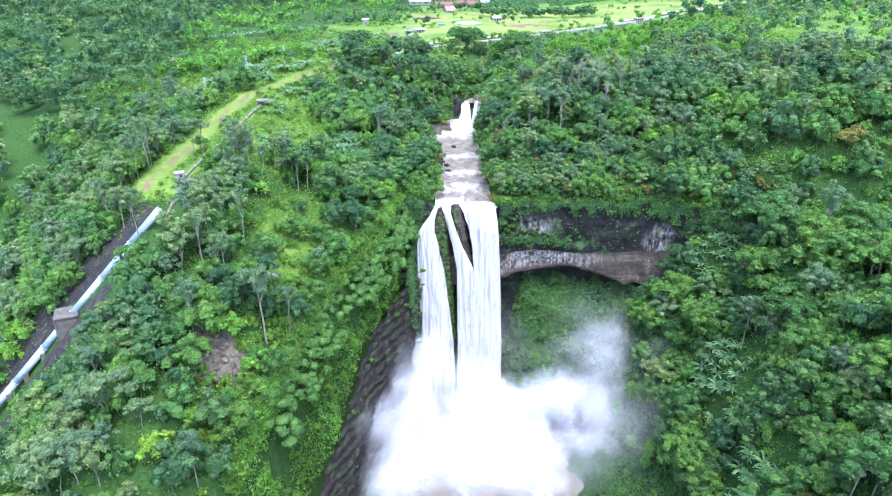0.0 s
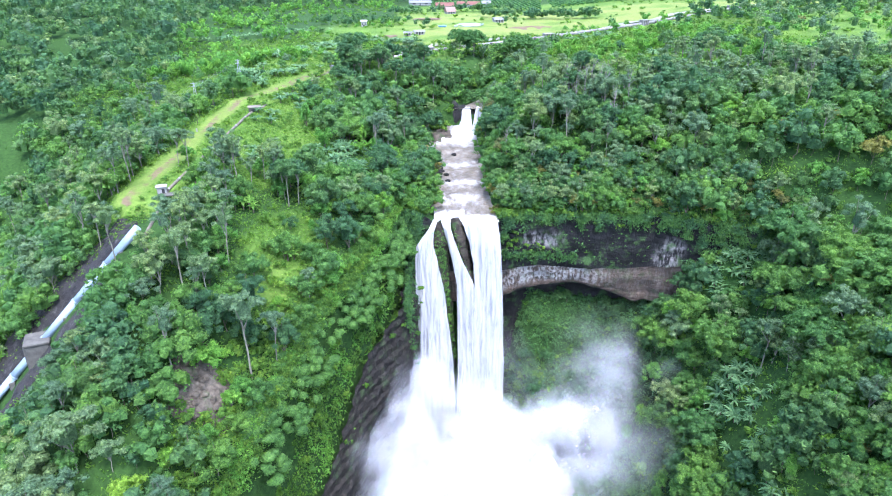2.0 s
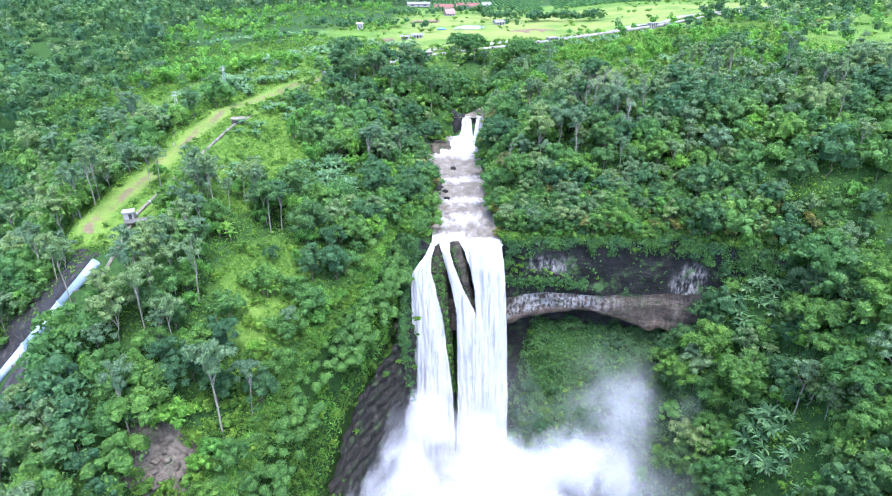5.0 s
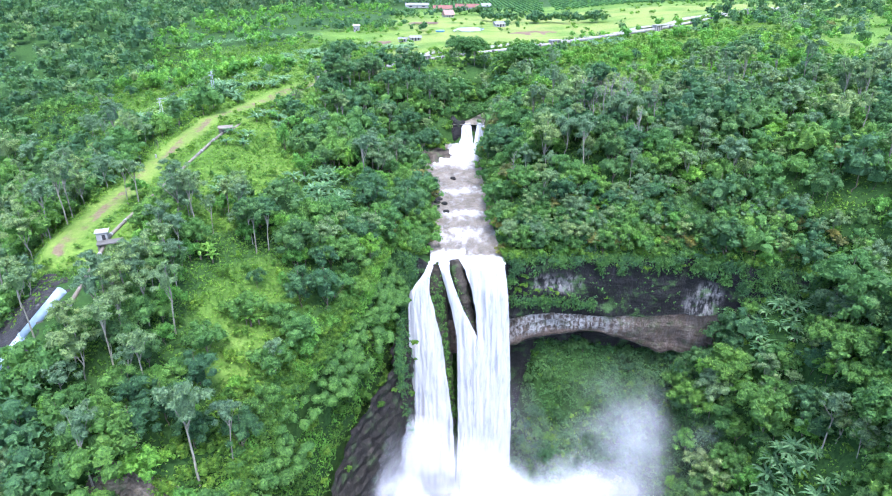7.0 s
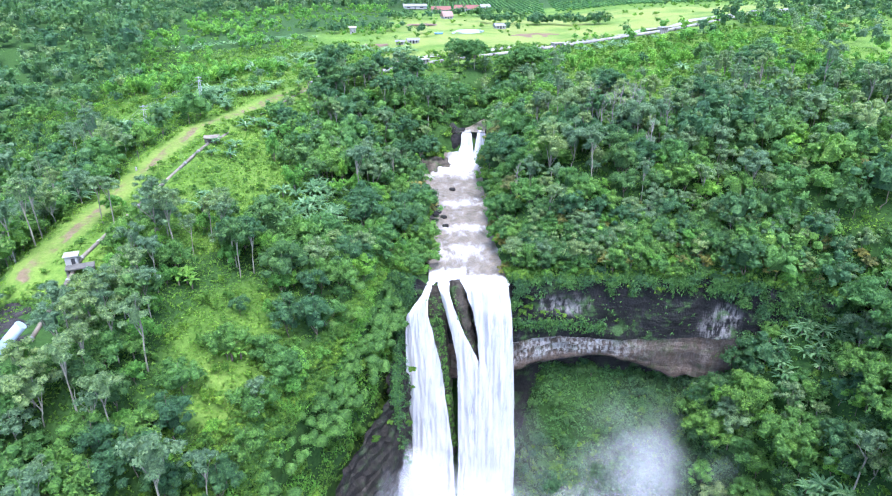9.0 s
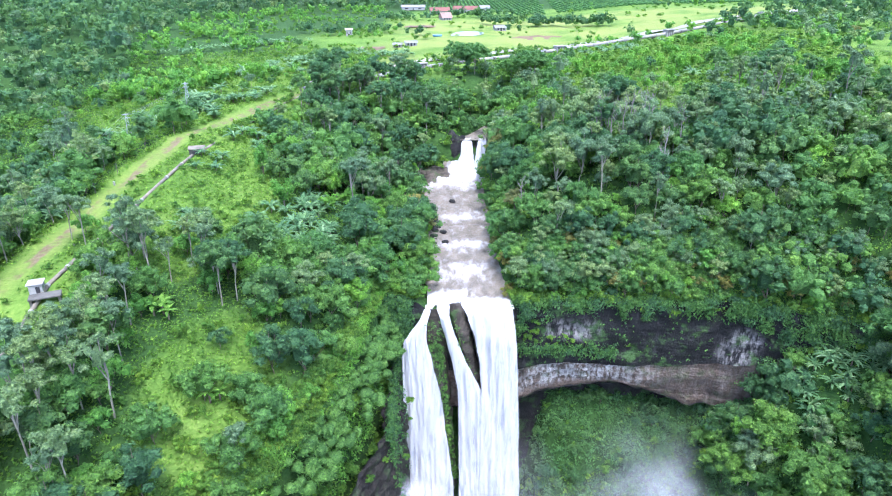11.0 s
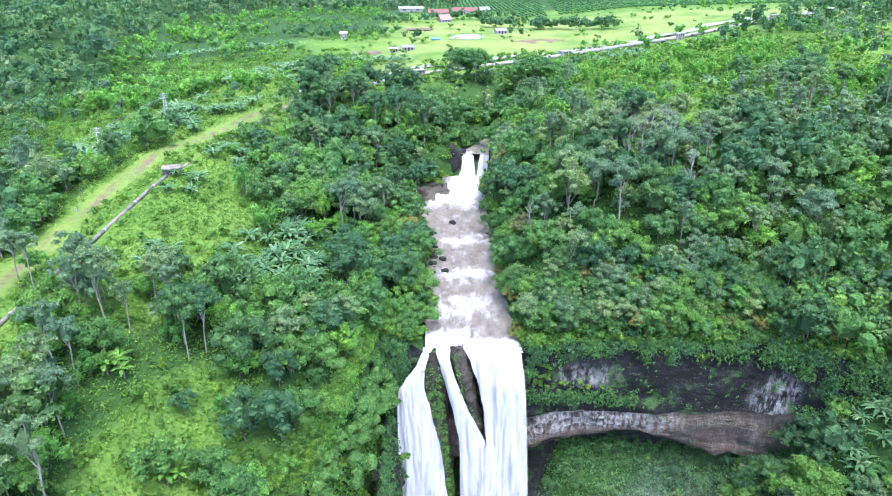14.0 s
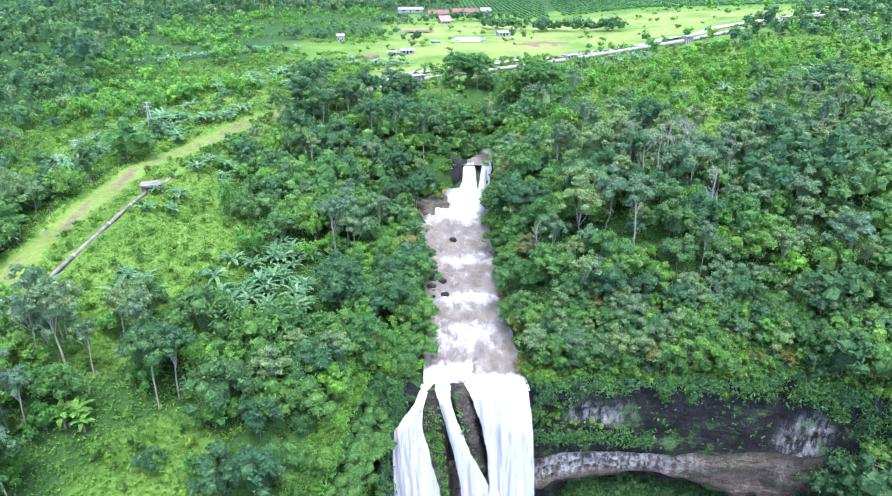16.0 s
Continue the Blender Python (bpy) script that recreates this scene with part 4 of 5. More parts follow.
ok &= (np.hypot((px + 45) / 13, (py - 20) / 27) > 1) | (rs.rand(px.size) < 0.05)
ok &= ~((px < -98) & (px > -150) & (py > 62) & (py < 150) & (rs.rand(px.size) < 0.75))
ok &= ~((np.hypot((px + 54) / 11, (py + 36) / 20) < 1) & (rs.rand(px.size) < 0.8))
ok &= ~((px > -92) & (px < -58) & (py > 0) & (py < 140) & (rs.rand(px.size) < 0.45))
ok &= ~((px > 24) & (py > 66 + 9 * rough(px, py, 23)) & (rs.rand(px.size) < 0.80))
ok &= ~((px > -126) & (px < -105) & (py > 52) & (py < 92))
ok &= ~palm_glade(px, py)
ok &= (np.hypot(px + 118, py - 80) > 12) & (np.hypot(px + 105, py - 105) > 10)
px, py = px[ok], py[ok]
for x, y, k in zip(px, py, wood_kind(px, py)):
    sow(k, x, y, float(np.clip(rs.lognormal(-0.08, 0.26), 0.5, 1.5)) * (0.72 if y > 85 and not -60 < x < 62 else 1))
# a closer stand on the slope facing the fall
px, py = jittered(60, 170, -135, -4, 5.6)
ok = free(px, py) & (py < cliff_y(px) - 3) & ~palm_glade(px, py)
for x, y, k in zip(px[ok], py[ok], wood_kind(px[ok], py[ok])):
    sow("broad" if k == "tall" else k, x, y, float(np.clip(rs.lognormal(-0.02, 0.25), 0.55, 1.5)))
# shrubs on all that is open, on ledges and on steep ground
px, py = jittered(-185, 175, -125, 250, 3.5)
clear, steep = open_land(px, py), slope_at(px, py)
ok = free(px, py, 0.6) & (np.abs(px) < 48 + 0.74 * (py + 235)) & (rs.rand(px.size) < np.clip(0.16 + 0.55 * ((clear > 0.2) | (py > 80)) + 0.8 * (steep > 1.3) + 0.7 * on_ledge(px, py), 0, 0.85) * (1 - meadow_at(px, py)))
ok &= rough(px * 2.2, py * 2.2, 55) > -0.55
for x, y in zip(px[ok], py[ok]):
    sow("bush", x, y, rs.uniform(0.35, 1.05) * (0.75 if x < -60 else 1))
px, py = jittered(-62, -12, -112, 2, 1.7)
rocky = np.interp(py, (-120, -80, -64, -47, -25, -8, 4), (-74, -56, -46, -30, -34, -48, -60)) + 4 * rough(px * 3, py * 3, 12)
ok = (slope_at(px, py) > 0.9) & (footing(px, py) > rocky) & free(px, py, 0.5)
for x, y in zip(px[ok], py[ok]):
    sow("bush", x, y, rs.uniform(0.5, 1.1))
for _ in range(60):
    x = rs.uniform(18, 100)
    sow("bush", x, float(cliff_y(x)) + 0.4, rs.uniform(0.15, 0.45), -rs.uniform(2, 18) if x > 30 or rs.rand() < 0.5 else -rs.uniform(8, 14))
# palms and bananas
for cx, cy, rx, ry, n in ((-44, 14, 11, 26, 54), (-112, 92, 24, 14, 44), (-96, 122, 22, 12, 34), (-72, 72, 8, 16, 8), (-84, -8, 6, 14, 5), (-66, 8, 9, 8, 5), (99, -15, 13, 6, 34), (85, -58, 6, 17, 34), (80, -92, 7, 9, 18), (-76, 44, 6, 10, 5), (-101, 16, 4, 30, 6), (-60, 132, 20, 16, 16), (118, 60, 20, 14, 8)):
    for _ in range(n):
        a, q = rs.uniform(0, 6.283), math.sqrt(rs.uniform(0, 1))
        x, y = cx + rx * q * math.cos(a), cy + ry * q * math.sin(a)
        if free(np.array(x), np.array(y), 1.0):
            sow("palm", x, y, rs.uniform(0.7, 1.2))
for x, y, s in ((-38.6, -47, 1.0), (-36.6, -46, 0.85), (-37.2, -48.6, 1.05), (-36.0, -49.4, 0.8), (-46, -49, 1.0), (-47.6, -50, 1.1), (-49, -48.6, 0.9), (-63, -30, 1.1), (-64.5, -31, 1.2), (-61.6, -31, 1.0), (-62.8, -28.8, 1.1), (112, 40, 1.4), (104, 46, 1.3)):
    sow("banana", x, y, s)
for cx, cy, n in ((-120, 140, 9), (-150, 150, 12), (-96, 160, 7), (135, 90, 8), (110, 75, 6), (60, 150, 6), (-26, -28, 2), (-30, 34, 4), (-22, 22, 3)):
    for _ in range(n):
        x, y = cx + rs.normal() * 12, cy + rs.normal() * 9
        if free(np.array(x), np.array(y), 4.0):
            sow("bamboo", x, y, rs.uniform(0.6, 1.05))
# the tall dark stand above the river bend
for _ in range(44):
    x, y = rs.uniform(-62, -10), rs.uniform(88, 152)
    sow("stand" if rs.rand() < 0.75 else "tall", x, y, rs.uniform(0.75, 1.1) * (1.0 if y > 115 else 0.8))
for _ in range(26):
    sow("stand" if rs.rand() < 0.3 else "tall", rs.uniform(26, 130), rs.uniform(34, 92), rs.uniform(0.7, 1.0))
for _ in range(16):
    sow("column", rs.uniform(-62, -30), rs.uniform(40, 100), rs.uniform(0.7, 1.15))
for _ in range(14):
    sow("column", rs.uniform(60, 110), rs.uniform(-110, -10), rs.uniform(0.7, 1.0))
# grey trees on the spine before the valve house, and on the far side of the track
for x, y, k in ((-74, -63, 0.95), (-71, -60, 1.05), (-69, -64, 0.9), (-75.5, -57, 1.0), (-66.5, -58, 0.85), (-72, -54, 0.95), (-102, -21, 1.0), (-104, -15, 0.95), (-105.5, -25, 0.9), (-103, -28, 0.95), (-99, -50, 0.9), (-107, -44, 0.95)):
    sow("tall", x, y, k)
for x, y, k in ((-52.5, -24, 0.82), (-50, -21.5, 0.78), (-54.5, -20, 0.72)):
    sow("stand", x, y, k)
for _ in range(12):
    sow("deep" if rs.rand() < 0.4 else "grey", rs.uniform(30, 105), rs.uniform(30, 78), rs.uniform(1.1, 1.5))
for _ in range(40):
    x = rs.uniform(16.5, 36)
    sow("bush", x, float(cliff_y(x)) + 0.3, rs.uniform(0.35, 0.8), -rs.uniform(11.5, 15) if x > 22 else -rs.uniform(1, 16))
for _ in range(14):
    sow(("bright", "rust", "broad")[rs.randint(3)], rs.uniform(-18, -11.5), rs.uniform(2, 13), rs.uniform(0.6, 0.9))
    sow("bush", rs.uniform(-19, -10.5), rs.uniform(0.3, 8), rs.uniform(0.6, 1.1))
# dark-leaved plants mixed in under the overhang to deepen its shade
for _ in range(210):
    x, y = rs.uniform(17, 76), rs.uniform(-14, 10)
    d = y - float(cliff_y(x))
    sow("bush" if rs.rand() < 0.7 else "deep", x, y, rs.uniform(0.3, 0.6) if d > -6 else rs.uniform(0.4, 0.9), float(height(x, y) - ledge_z(x, d)) - 0.3 if d > 0 else -0.3)
for _ in range(46):
    sow("bush", rs.uniform(-24, -16.5), 1.6, rs.uniform(0.6, 1.2), rs.uniform(-92, -66) + 92 - 24)
for y in np.arange(8, 112, 2.4):
    for x in (float(river_left(y)) - rs.uniform(0.4, 2.2), float(river_right(y)) + rs.uniform(0.2, 1.6)):
        if not 92 < y < 114 or x > 5:
            sow(("rust", "bright", "bush", "broad")[rs.randint(4)], x, y, rs.uniform(0.45, 0.95))
for x in np.arange(16.5, 112, 1.2):
    if rs.rand() < 0.9:
        y = float(cliff_y(x))
        sow("bush", x + rs.uniform(-0.5, 0.5), y + rs.uniform(0.2, 1.2), rs.uniform(0.5, 1.2), -rs.uniform(0.2, 1.8) if rs.rand() < 0.7 else -rs.uniform(2, 6))
for _ in range(240):
    x = rs.uniform(16.5, 116)
    sow(("bush", "bush", "bright", "deep", "broad")[rs.randint(5)], x, float(cliff_y(x)) + rs.uniform(-0.2, 5.0), rs.uniform(0.35, 0.62), -rs.uniform(0, 0.8) * lip_reach(x))
for _ in range(26):
    x, y = rs.uniform(-92, -56), rs.uniform(-100, -8)
    if not (x < -74 and -58 < y < -20):
        sow("tall", x, y, rs.uniform(0.7, 1.0))
# trees down to the cliff's edge
for _ in range(150):
    x = rs.uniform(17, 96)
    sow(("deep", "grey", "broad", "bright", "grey", "rust", "broad")[rs.randint(7)], x, float(cliff_y(x)) + rs.uniform(1.0, 12), rs.uniform(0.5, 0.95))
for _ in range(90):
    x = rs.uniform(24, 122)
    sow(("deep", "grey", "broad", "broad", "grey", "rust")[rs.randint(6)], x, float(cliff_y(x)) + rs.uniform(0.6, 9), rs.uniform(0.45, 0.85))
# the wood that closes over the upper river
for _ in range(46):
    x, y = rs.uniform(-2, 40), rs.uniform(124, 176)
    sow(("giant", "grey", "broad", "deep")[rs.randint(4)], x, y, rs.uniform(0.7, 1.05))
for x, y in ((-58, -14), (-30, 51), (-22, 57), (-33, 46)):
    sow("tall", x, y, rs.uniform(0.85, 1.05))
for _ in range(150):
    x, y = rs.uniform(20, 150), rs.uniform(92, 190)
    if free(np.array(x), np.array(y), 2.0) and y < 160 + 0.5 * x:
        sow(("bright", "bright", "bush", "banana", "bamboo")[rs.randint(5)], x, y, rs.uniform(0.6, 1.1))
for _ in range(60):
    t = rs.rand()
    sow("bush", -81.5 + 14 * t + rs.normal() * 1.3, 60 + 74 * t + rs.normal() * 2, rs.uniform(0.45, 0.95))
sow("yellow", -67, -115, 0.95), sow("yellow", 50.5, 6, 0.8)

far_wood = {k: [] for k in KINDS}
farthest = {k: [] for k in KINDS}
LIMIT = {"bush": 290, "giant": 200, "bamboo": 70}
for k, spots in places.items():
    at = np.array([p[:2] for p in spots])
    spots = [(x, y, float(z) + up, turn, size) for (x, y, up, turn, size), z in zip(spots, footing(at[:, 0], at[:, 1]))]
    spots.sort(key=lambda p: math.hypot(p[0], (p[1] + 30) * 0.9))
    for i, (x, y, z, turn, size) in enumerate(spots):
        if i < LIMIT.get(k, 205):
            plant(k, rs.randint(0, 9), x, y, z, turn, size)
        else:
            far_wood[k].append((x, y, z, turn, size))

# the plain beyond: where the old forest begins, then thickets, hedges, palms and grass
def forest_edge(y):
    return np.interp(y, (60, 139, 250, 410, 500, 565, 640, 760), (-148, -152, -188, -222, -190, -130, -60, 30))


def in_view(x, y):
    return np.abs(x) < 90 + (y + 235) * 0.74 + 70 * ((x < 0) & (y < 150))


hx, hy = jittered(-230, 400, 150, 640, 5.4)
thick = rough(hx * 0.5, hy * 0.5, 66) + 0.5 * rough(hx * 1.6, hy * 1.6, 67)
inside = hx > forest_edge(hy) - 4
chance = np.where(thick > 0.16, 0.74, 0.09) * (1 - 0.98 * meadow_at(hx, hy)) * np.where((hx > -60) & (hy > 470), 0.1, 1)
ok = free(hx, hy, 0.5) & inside & in_view(hx, hy) & (rs.rand(hx.size) < chance)
for x, y, z, k in zip(hx[ok], hy[ok], height(hx[ok], hy[ok]), thick[ok]):
    rim = x - float(forest_edge(y))
    q = rs.rand()
    key = "bamboo" if (rim < 75 and q < 0.42 and y > 150) or (x > 95 and q < 0.12) else "bright" if k > 0.3 and q < 0.30 else "deep" if k > 0.55 and q > 0.86 else "bush"
    farthest[key].append((x, y, z, rs.uniform(0, 6.28), rs.uniform(0.5, 0.95) * (1.2 if key == "bush" else 0.8 if key == "deep" else 1)))
# palm and banana hedges across the grass
for (ax, ay), (bx_, by_), n in (((-150, 158), (-60, 196), 36), ((-120, 186), (-64, 214), 40), ((-60, 228), (-20, 236), 24), ((70, 205), (150, 236), 30), ((-170, 250), (-90, 300), 36), ((90, 120), (160, 150), 24), ((-90, 170), (-72, 240), 24)):
    for _ in range(n):
        t = rs.rand()
        x, y = ax + (bx_ - ax) * t + rs.normal() * 3.5, ay + (by_ - ay) * t + rs.normal() * 3.5
        farthest["palm"].append((x, y, float(height(x, y)), rs.uniform(0, 6.28), rs.uniform(0.7, 1.15)))
# dark stand below the pipeline, and lone trees by it
for _ in range(120):
    t = rs.rand()
    x, y = 165 + 190 * t + rs.normal() * 12, 262 + 120 * t - rs.uniform(8, 40) + rs.normal() * 6
    farthest["stand" if rs.rand() < 0.5 else "deep"].append((x, y, float(height(x, y)), rs.uniform(0, 6.28), rs.uniform(0.6, 1.0)))
for _ in range(46):
    x, y = rs.uniform(-30, 330), rs.uniform(290, 500)
    if y > 262 + 0.55 * (x - 60):
        farthest["bush"].append((x, y, float(height(x, y)), rs.uniform(0, 6.28), rs.uniform(0.8, 1.6)))
# groves round the farm
for cx, cy, sx_, sy_, n in ((-40, 470, 12, 8, 26), (8, 505, 20, 6, 30), (40, 500, 16, 6, 22), (-62, 345, 10, 6, 18), (-22, 330, 6, 5, 8), (40, 318, 5, 4, 5), (-95, 350, 20, 8, 22)):
    for _ in range(n):
        x, y = cx + rs.normal() * sx_, cy + rs.normal() * sy_
        farthest["deep" if rs.rand() < 0.6 else "bush"].append((x, y, float(height(x, y)), rs.uniform(0, 6.28), rs.uniform(0.55, 0.95)))
# hedge by the farm
for _ in range(70):
    x = rs.uniform(28, 118)
    farthest["deep"].append((x, 440 - 0.75 * x + rs.normal() * 5, float(plateau(np.array(x), np.array(400.0))), rs.uniform(0, 6.28), rs.uniform(0.6, 1.0)))
# the gorge floor downstream
gx_, gy_ = jittered(-110, 130, -260, -132, 11)
ok = (np.abs(gx_ - 5) > 18) & free(gx_, gy_, 0.5) | (np.abs(gx_ - 5) > 24)
for x, y, z in zip(gx_[ok], gy_[ok], height(gx_[ok], gy_[ok])):
    farthest["broad" if rs.rand() < 0.6 else "deep"].append((x, y, z, rs.uniform(0, 6.28), rs.uniform(0.7, 1.2)))
# farther woods and hedges
fx, fy = jittered(-620, 560, 150, 760, 9.4)
fx2, fy2 = jittered(-620, -190, -150, 150, 8.5)
fx3, fy3 = jittered(175, 560, -100, 150, 8.5)
fx, fy = np.concatenate([fx, fx2, fx3]), np.concatenate([fy, fy2, fy3])
fx, fy = fx + rs.normal(size=fx.size) * 5, fy + rs.normal(size=fx.size) * 5
old = fx < forest_edge(fy) + 6 * rough(fx, fy, 93)
right = (fx > 150 + 0.3 * np.maximum(fy - 150, 0)) & (fy < 262 + 0.7 * (fx - 130))
keep = free(fx, fy) & in_view(fx, fy) & ((old & (rs.rand(fx.size) < 0.97)) | (right & (rs.rand(fx.size) < np.where(rough(fx * 0.5, fy * 0.5, 95) > 0.1, 0.75, 0.2))) | (~old & ~right & (fy < 150) & (fx < -150)))
fx, fy, old = fx[keep], fy[keep], old[keep]
for x, y, z, k, o in zip(fx, fy, height(fx, fy), wood_kind(fx, fy), old):
    q = rs.rand()
    if o and y > 100:
        k = "deep" if q < 0.5 else "stand" if q < 0.72 else "grey" if q < 0.92 else "tall"
    farthest[k].append((x, y, z, rs.uniform(0, 6.28), rs.uniform(0.75, 1.25) * (1.0 if o else 0.8)))


def join_far(key, spots, name, label, which=1, wood=True):
    """Plants past counting, as one mesh for leaves and one for wood."""
    for w, title, mat in ((which, "", LEAF[KINDS[key][4]]), (0, "_trunks", KINDS[key][3]))[:2 if wood else 1]:
        V, Q, T, at = [], [], [], 0
        for i, (x, y, z, turn, size) in enumerate(spots):
            v, q = ARRAYS[key][i % len(ARRAYS[key])][w]
            c, s = math.cos(turn) * size, math.sin(turn) * size
            V.append(np.stack([v[:, 0] * c - v[:, 1] * s + x, v[:, 0] * s + v[:, 1] * c + y, v[:, 2] * size + z], 1))
            Q.append(q + at)
            T.append(np.full(len(v), (i * 0.61803) % 1))
            at += len(v)
        thing(name + title, mesh_from(name, np.concatenate(V), np.concatenate(Q), {"tone": np.concatenate(T)}, False), mat, label, "forest", "stuff")


for k in KINDS:
    if far_wood[k]:
        join_far(k, far_wood[k], "woodland_" + k, "far " + KINDS[k][1] + " among many", 1, k != "bush")
    if farthest[k]:
        join_far(k, farthest[k], "far_forest_" + k, "distant " + KINDS[k][1] + " among many", 2, False)

# low growth over all slopes, denser where the ground is steep
ux, uy = jittered(-165, 150, -130, 130, 1.7)
vx, vy = jittered(-205, -40, -70, 250, 1.75)
wx, wy = jittered(18, 185, 120, 235, 2.1)
ux, uy = np.concatenate([ux, vx, wx]), np.concatenate([uy, vy, wy])
sx, sy = jittered(-62, -10, -110, 6, 0.55)
ok = slope_at(sx, sy) > 1.1
lx, ly = jittered(15, 124, -24, 16, 0.7)
lk = on_ledge(lx, ly)
sx, sy, ok = np.concatenate([sx, lx]), np.concatenate([sy, ly]), np.concatenate([ok, lk])
ux, uy = np.concatenate([ux, sx[ok]]), np.concatenate([uy, sy[ok]])
uz = footing(ux, uy)
rock = np.interp(uy, (-120, -80, -64, -47, -25, -8, 4), (-74, -56, -46, -30, -34, -48, -60)) + 3 * rough(ux * 3, uy * 3, 12)
keep = free(ux, uy, 0.5) & (near_line(ux, uy, TRACK) > 4) & ~((ux > rim_x(uy)) & (ux < 10) & (uz < rock) & (uy < 6))
ux, uy, uz = ux[keep], uy[keep], uz[keep]
bumps = np.stack([ux, uy, uz + 0.1, rs.uniform(0.7, 1.3, ux.size), rs.uniform(0.4, 1.0, ux.size)], 1)
V, Q = sprays(rs, bumps, int(6.2 * len(bumps)), 0.50, 0.1)
thing("undergrowth", mesh_from("undergrowth", V, Q, smooth=False), LEAF["scrub"], "low green creepers, ferns and scrub covering the slopes", "undergrowth", "stuff")


# shrubs over the rounded edge of the gorge
edge_y = rs.uniform(-95, 1, 330)
edge_t = rs.uniform(-0.1, 1.2, 330)
edge_x = rim_x(edge_y)
low, top = height(edge_x + 3.5, edge_y), height(edge_x - 3.0, edge_y)
E = np.stack([edge_x - 3 + 6.5 * edge_t, edge_y, top + (np.maximum(low, top - 14) - top) * edge_t + 0.4, rs.uniform(1.2, 2.4, 330), rs.uniform(0.9, 1.7, 330)], 1)
V, Q = merged([sprays(rs, E, 330 * 60, 0.42, 0.2), core(E, 0.85)])
thing("edge_shrubs", mesh_from("edge_shrubs", V, Q), LEAF["green"], "dense shrubs and creepers over the edge of the gorge", "undergrowth", "stuff")


def drape(name, spots, per, size, leaf, label, droop=0.5):
    """Creepers and moss that hang on a wall."""
    spots = np.array(spots)
    V, Q = sprays(rs, spots, int(per * len(spots)), size, droop)
    thing(name, mesh_from(name, V, Q, smooth=False), LEAF[leaf], label, "creeper", "stuff")


# greenery that hangs over the black wall, in uneven tongues
spots, spots2 = [], []
for x in np.arange(15.8, 122, 0.42):
    reach = lip_reach(x)
    for z in np.arange(0.6, -reach, -0.5):
        if noise.noise(Vector((x * 0.30, z * 0.22, 11.0))) < 0.08 - 0.25 * float(ease(-2.0, 0.0, z)):
            continue
        k = (x + rs.normal() * 0.4, float(cliff_y(x)) - 0.6 - 0.5 * rs.rand() + 0.05 * z, float(brow(x)) + z + rs.normal() * 0.5, *(rs.uniform(0.35, 1.0) + 1.3 * (rs.rand(2) < 0.16)))
        (spots if noise.noise(Vector((x * 0.2, z * 0.2, 4))) > -0.05 else spots2).append(k)
# the strip that grows on the seam under the pale stain
for x in np.arange(17, 44, 0.4):
    for _ in range(4):
        (spots2 if rs.rand() < 0.4 else spots).append((x + rs.normal() * 0.4, float(cliff_y(x)) - 1.1, rs.normal() * 1.0 - 13.6 - 0.06 * (x - 18), rs.uniform(0.5, 0.9), rs.uniform(0.5, 0.9)))
# the shoulder beside the outer strand, green far down
for _ in range(900):
    x = rs.uniform(-25, -12.5)
    z = 4 - 34 * rs.rand() ** 1.3 * float(ease(-12, -17, x) * 0.6 + 0.4)
    if z < float(brow(x)) + 0.6:
        (spots2 if rs.rand() < 0.5 else spots).append((x, float(cliff_y(x)) - 1.0 - 1.2 * rs.rand(), z, rs.uniform(0.9, 1.7), rs.uniform(0.8, 1.4)))
for _ in range(420):
    x, z = rs.uniform(18, 84), rs.uniform(-18.5, -2)
    if noise.noise(Vector((x * 0.14, z * 0.2, 8))) > -0.05 and not (24 < x < 39 and -12 < z < -4) and not (71 < x < 82 and z < -6):
        spots.append((x, float(cliff_y(x)) - 0.9, z, rs.uniform(0.2, 0.55), rs.uniform(0.2, 0.5)))
# green over the top of the flank beside the outer strand
for _ in range(420):
    y = rs.uniform(-26, 3)
    z = float(np.interp(y, (-25, -8, 4), (-21, -16, -10))) + 1.5 - rs.exponential(6.5)
    (spots2 if rs.rand() < 0.5 else spots).append((float(wall_x(min(y, 0))) + 0.6 + 4.5 * float(ease(-8, -28, y)) + 0.12 * max(0, -10 - z), y, z, rs.uniform(0.5, 1.2), rs.uniform(0.5, 1.2)))
# and over the end of the wall where the slope climbs to it
for _ in range(900):
    x = 78 + 40 * rs.rand() ** 0.8
    z = rs.uniform(-38, 0)
    if x > 80 + 6 * noise.noise(Vector((z * 0.2, 3.0, 1.0))) + (6 if z > -14 else 0):
        (spots2 if rs.rand() < 0.4 else spots).append((x, float(cliff_y(x)) - 1.2 - rs.rand(), z, rs.uniform(0.7, 1.5), rs.uniform(0.7, 1.3)))
drape("hanging_creepers", spots, 20, 0.40, "green", "leafy creepers hanging over the black cliff")
drape("hanging_shrubs", spots2, 20, 0.42, "deep", "dark leafy shrubs hanging on the cliff edge")
# creepers all over the steep green face, down to the bare flank
face, face2 = [], []
fy_ = rs.uniform(-112, 1, 15000)
fx_ = rim_x(fy_) + rs.uniform(-2.5, 8.5, 15000)
fz_ = height(fx_, fy_)
edge_z = np.interp(fy_, (-120, -80, -64, -47, -25, -8, 4), (-74, -56, -46, -28, -21, -16, -10)) - 2.5
for x, y, z, e, q in zip(fx_, fy_, fz_, edge_z, rough(fx_ * 2.0, fy_ * 2.0 + fz_, 71)):
    if z > e:
        (face if q > 0.05 else face2).append((x + 0.3, y, z + 0.2, rs.uniform(0.5, 1.2), rs.uniform(0.5, 1.1)))
drape("face_creepers", face, 9, 0.46, "scrub", "yellow-green creepers matting the steep face of the gorge")
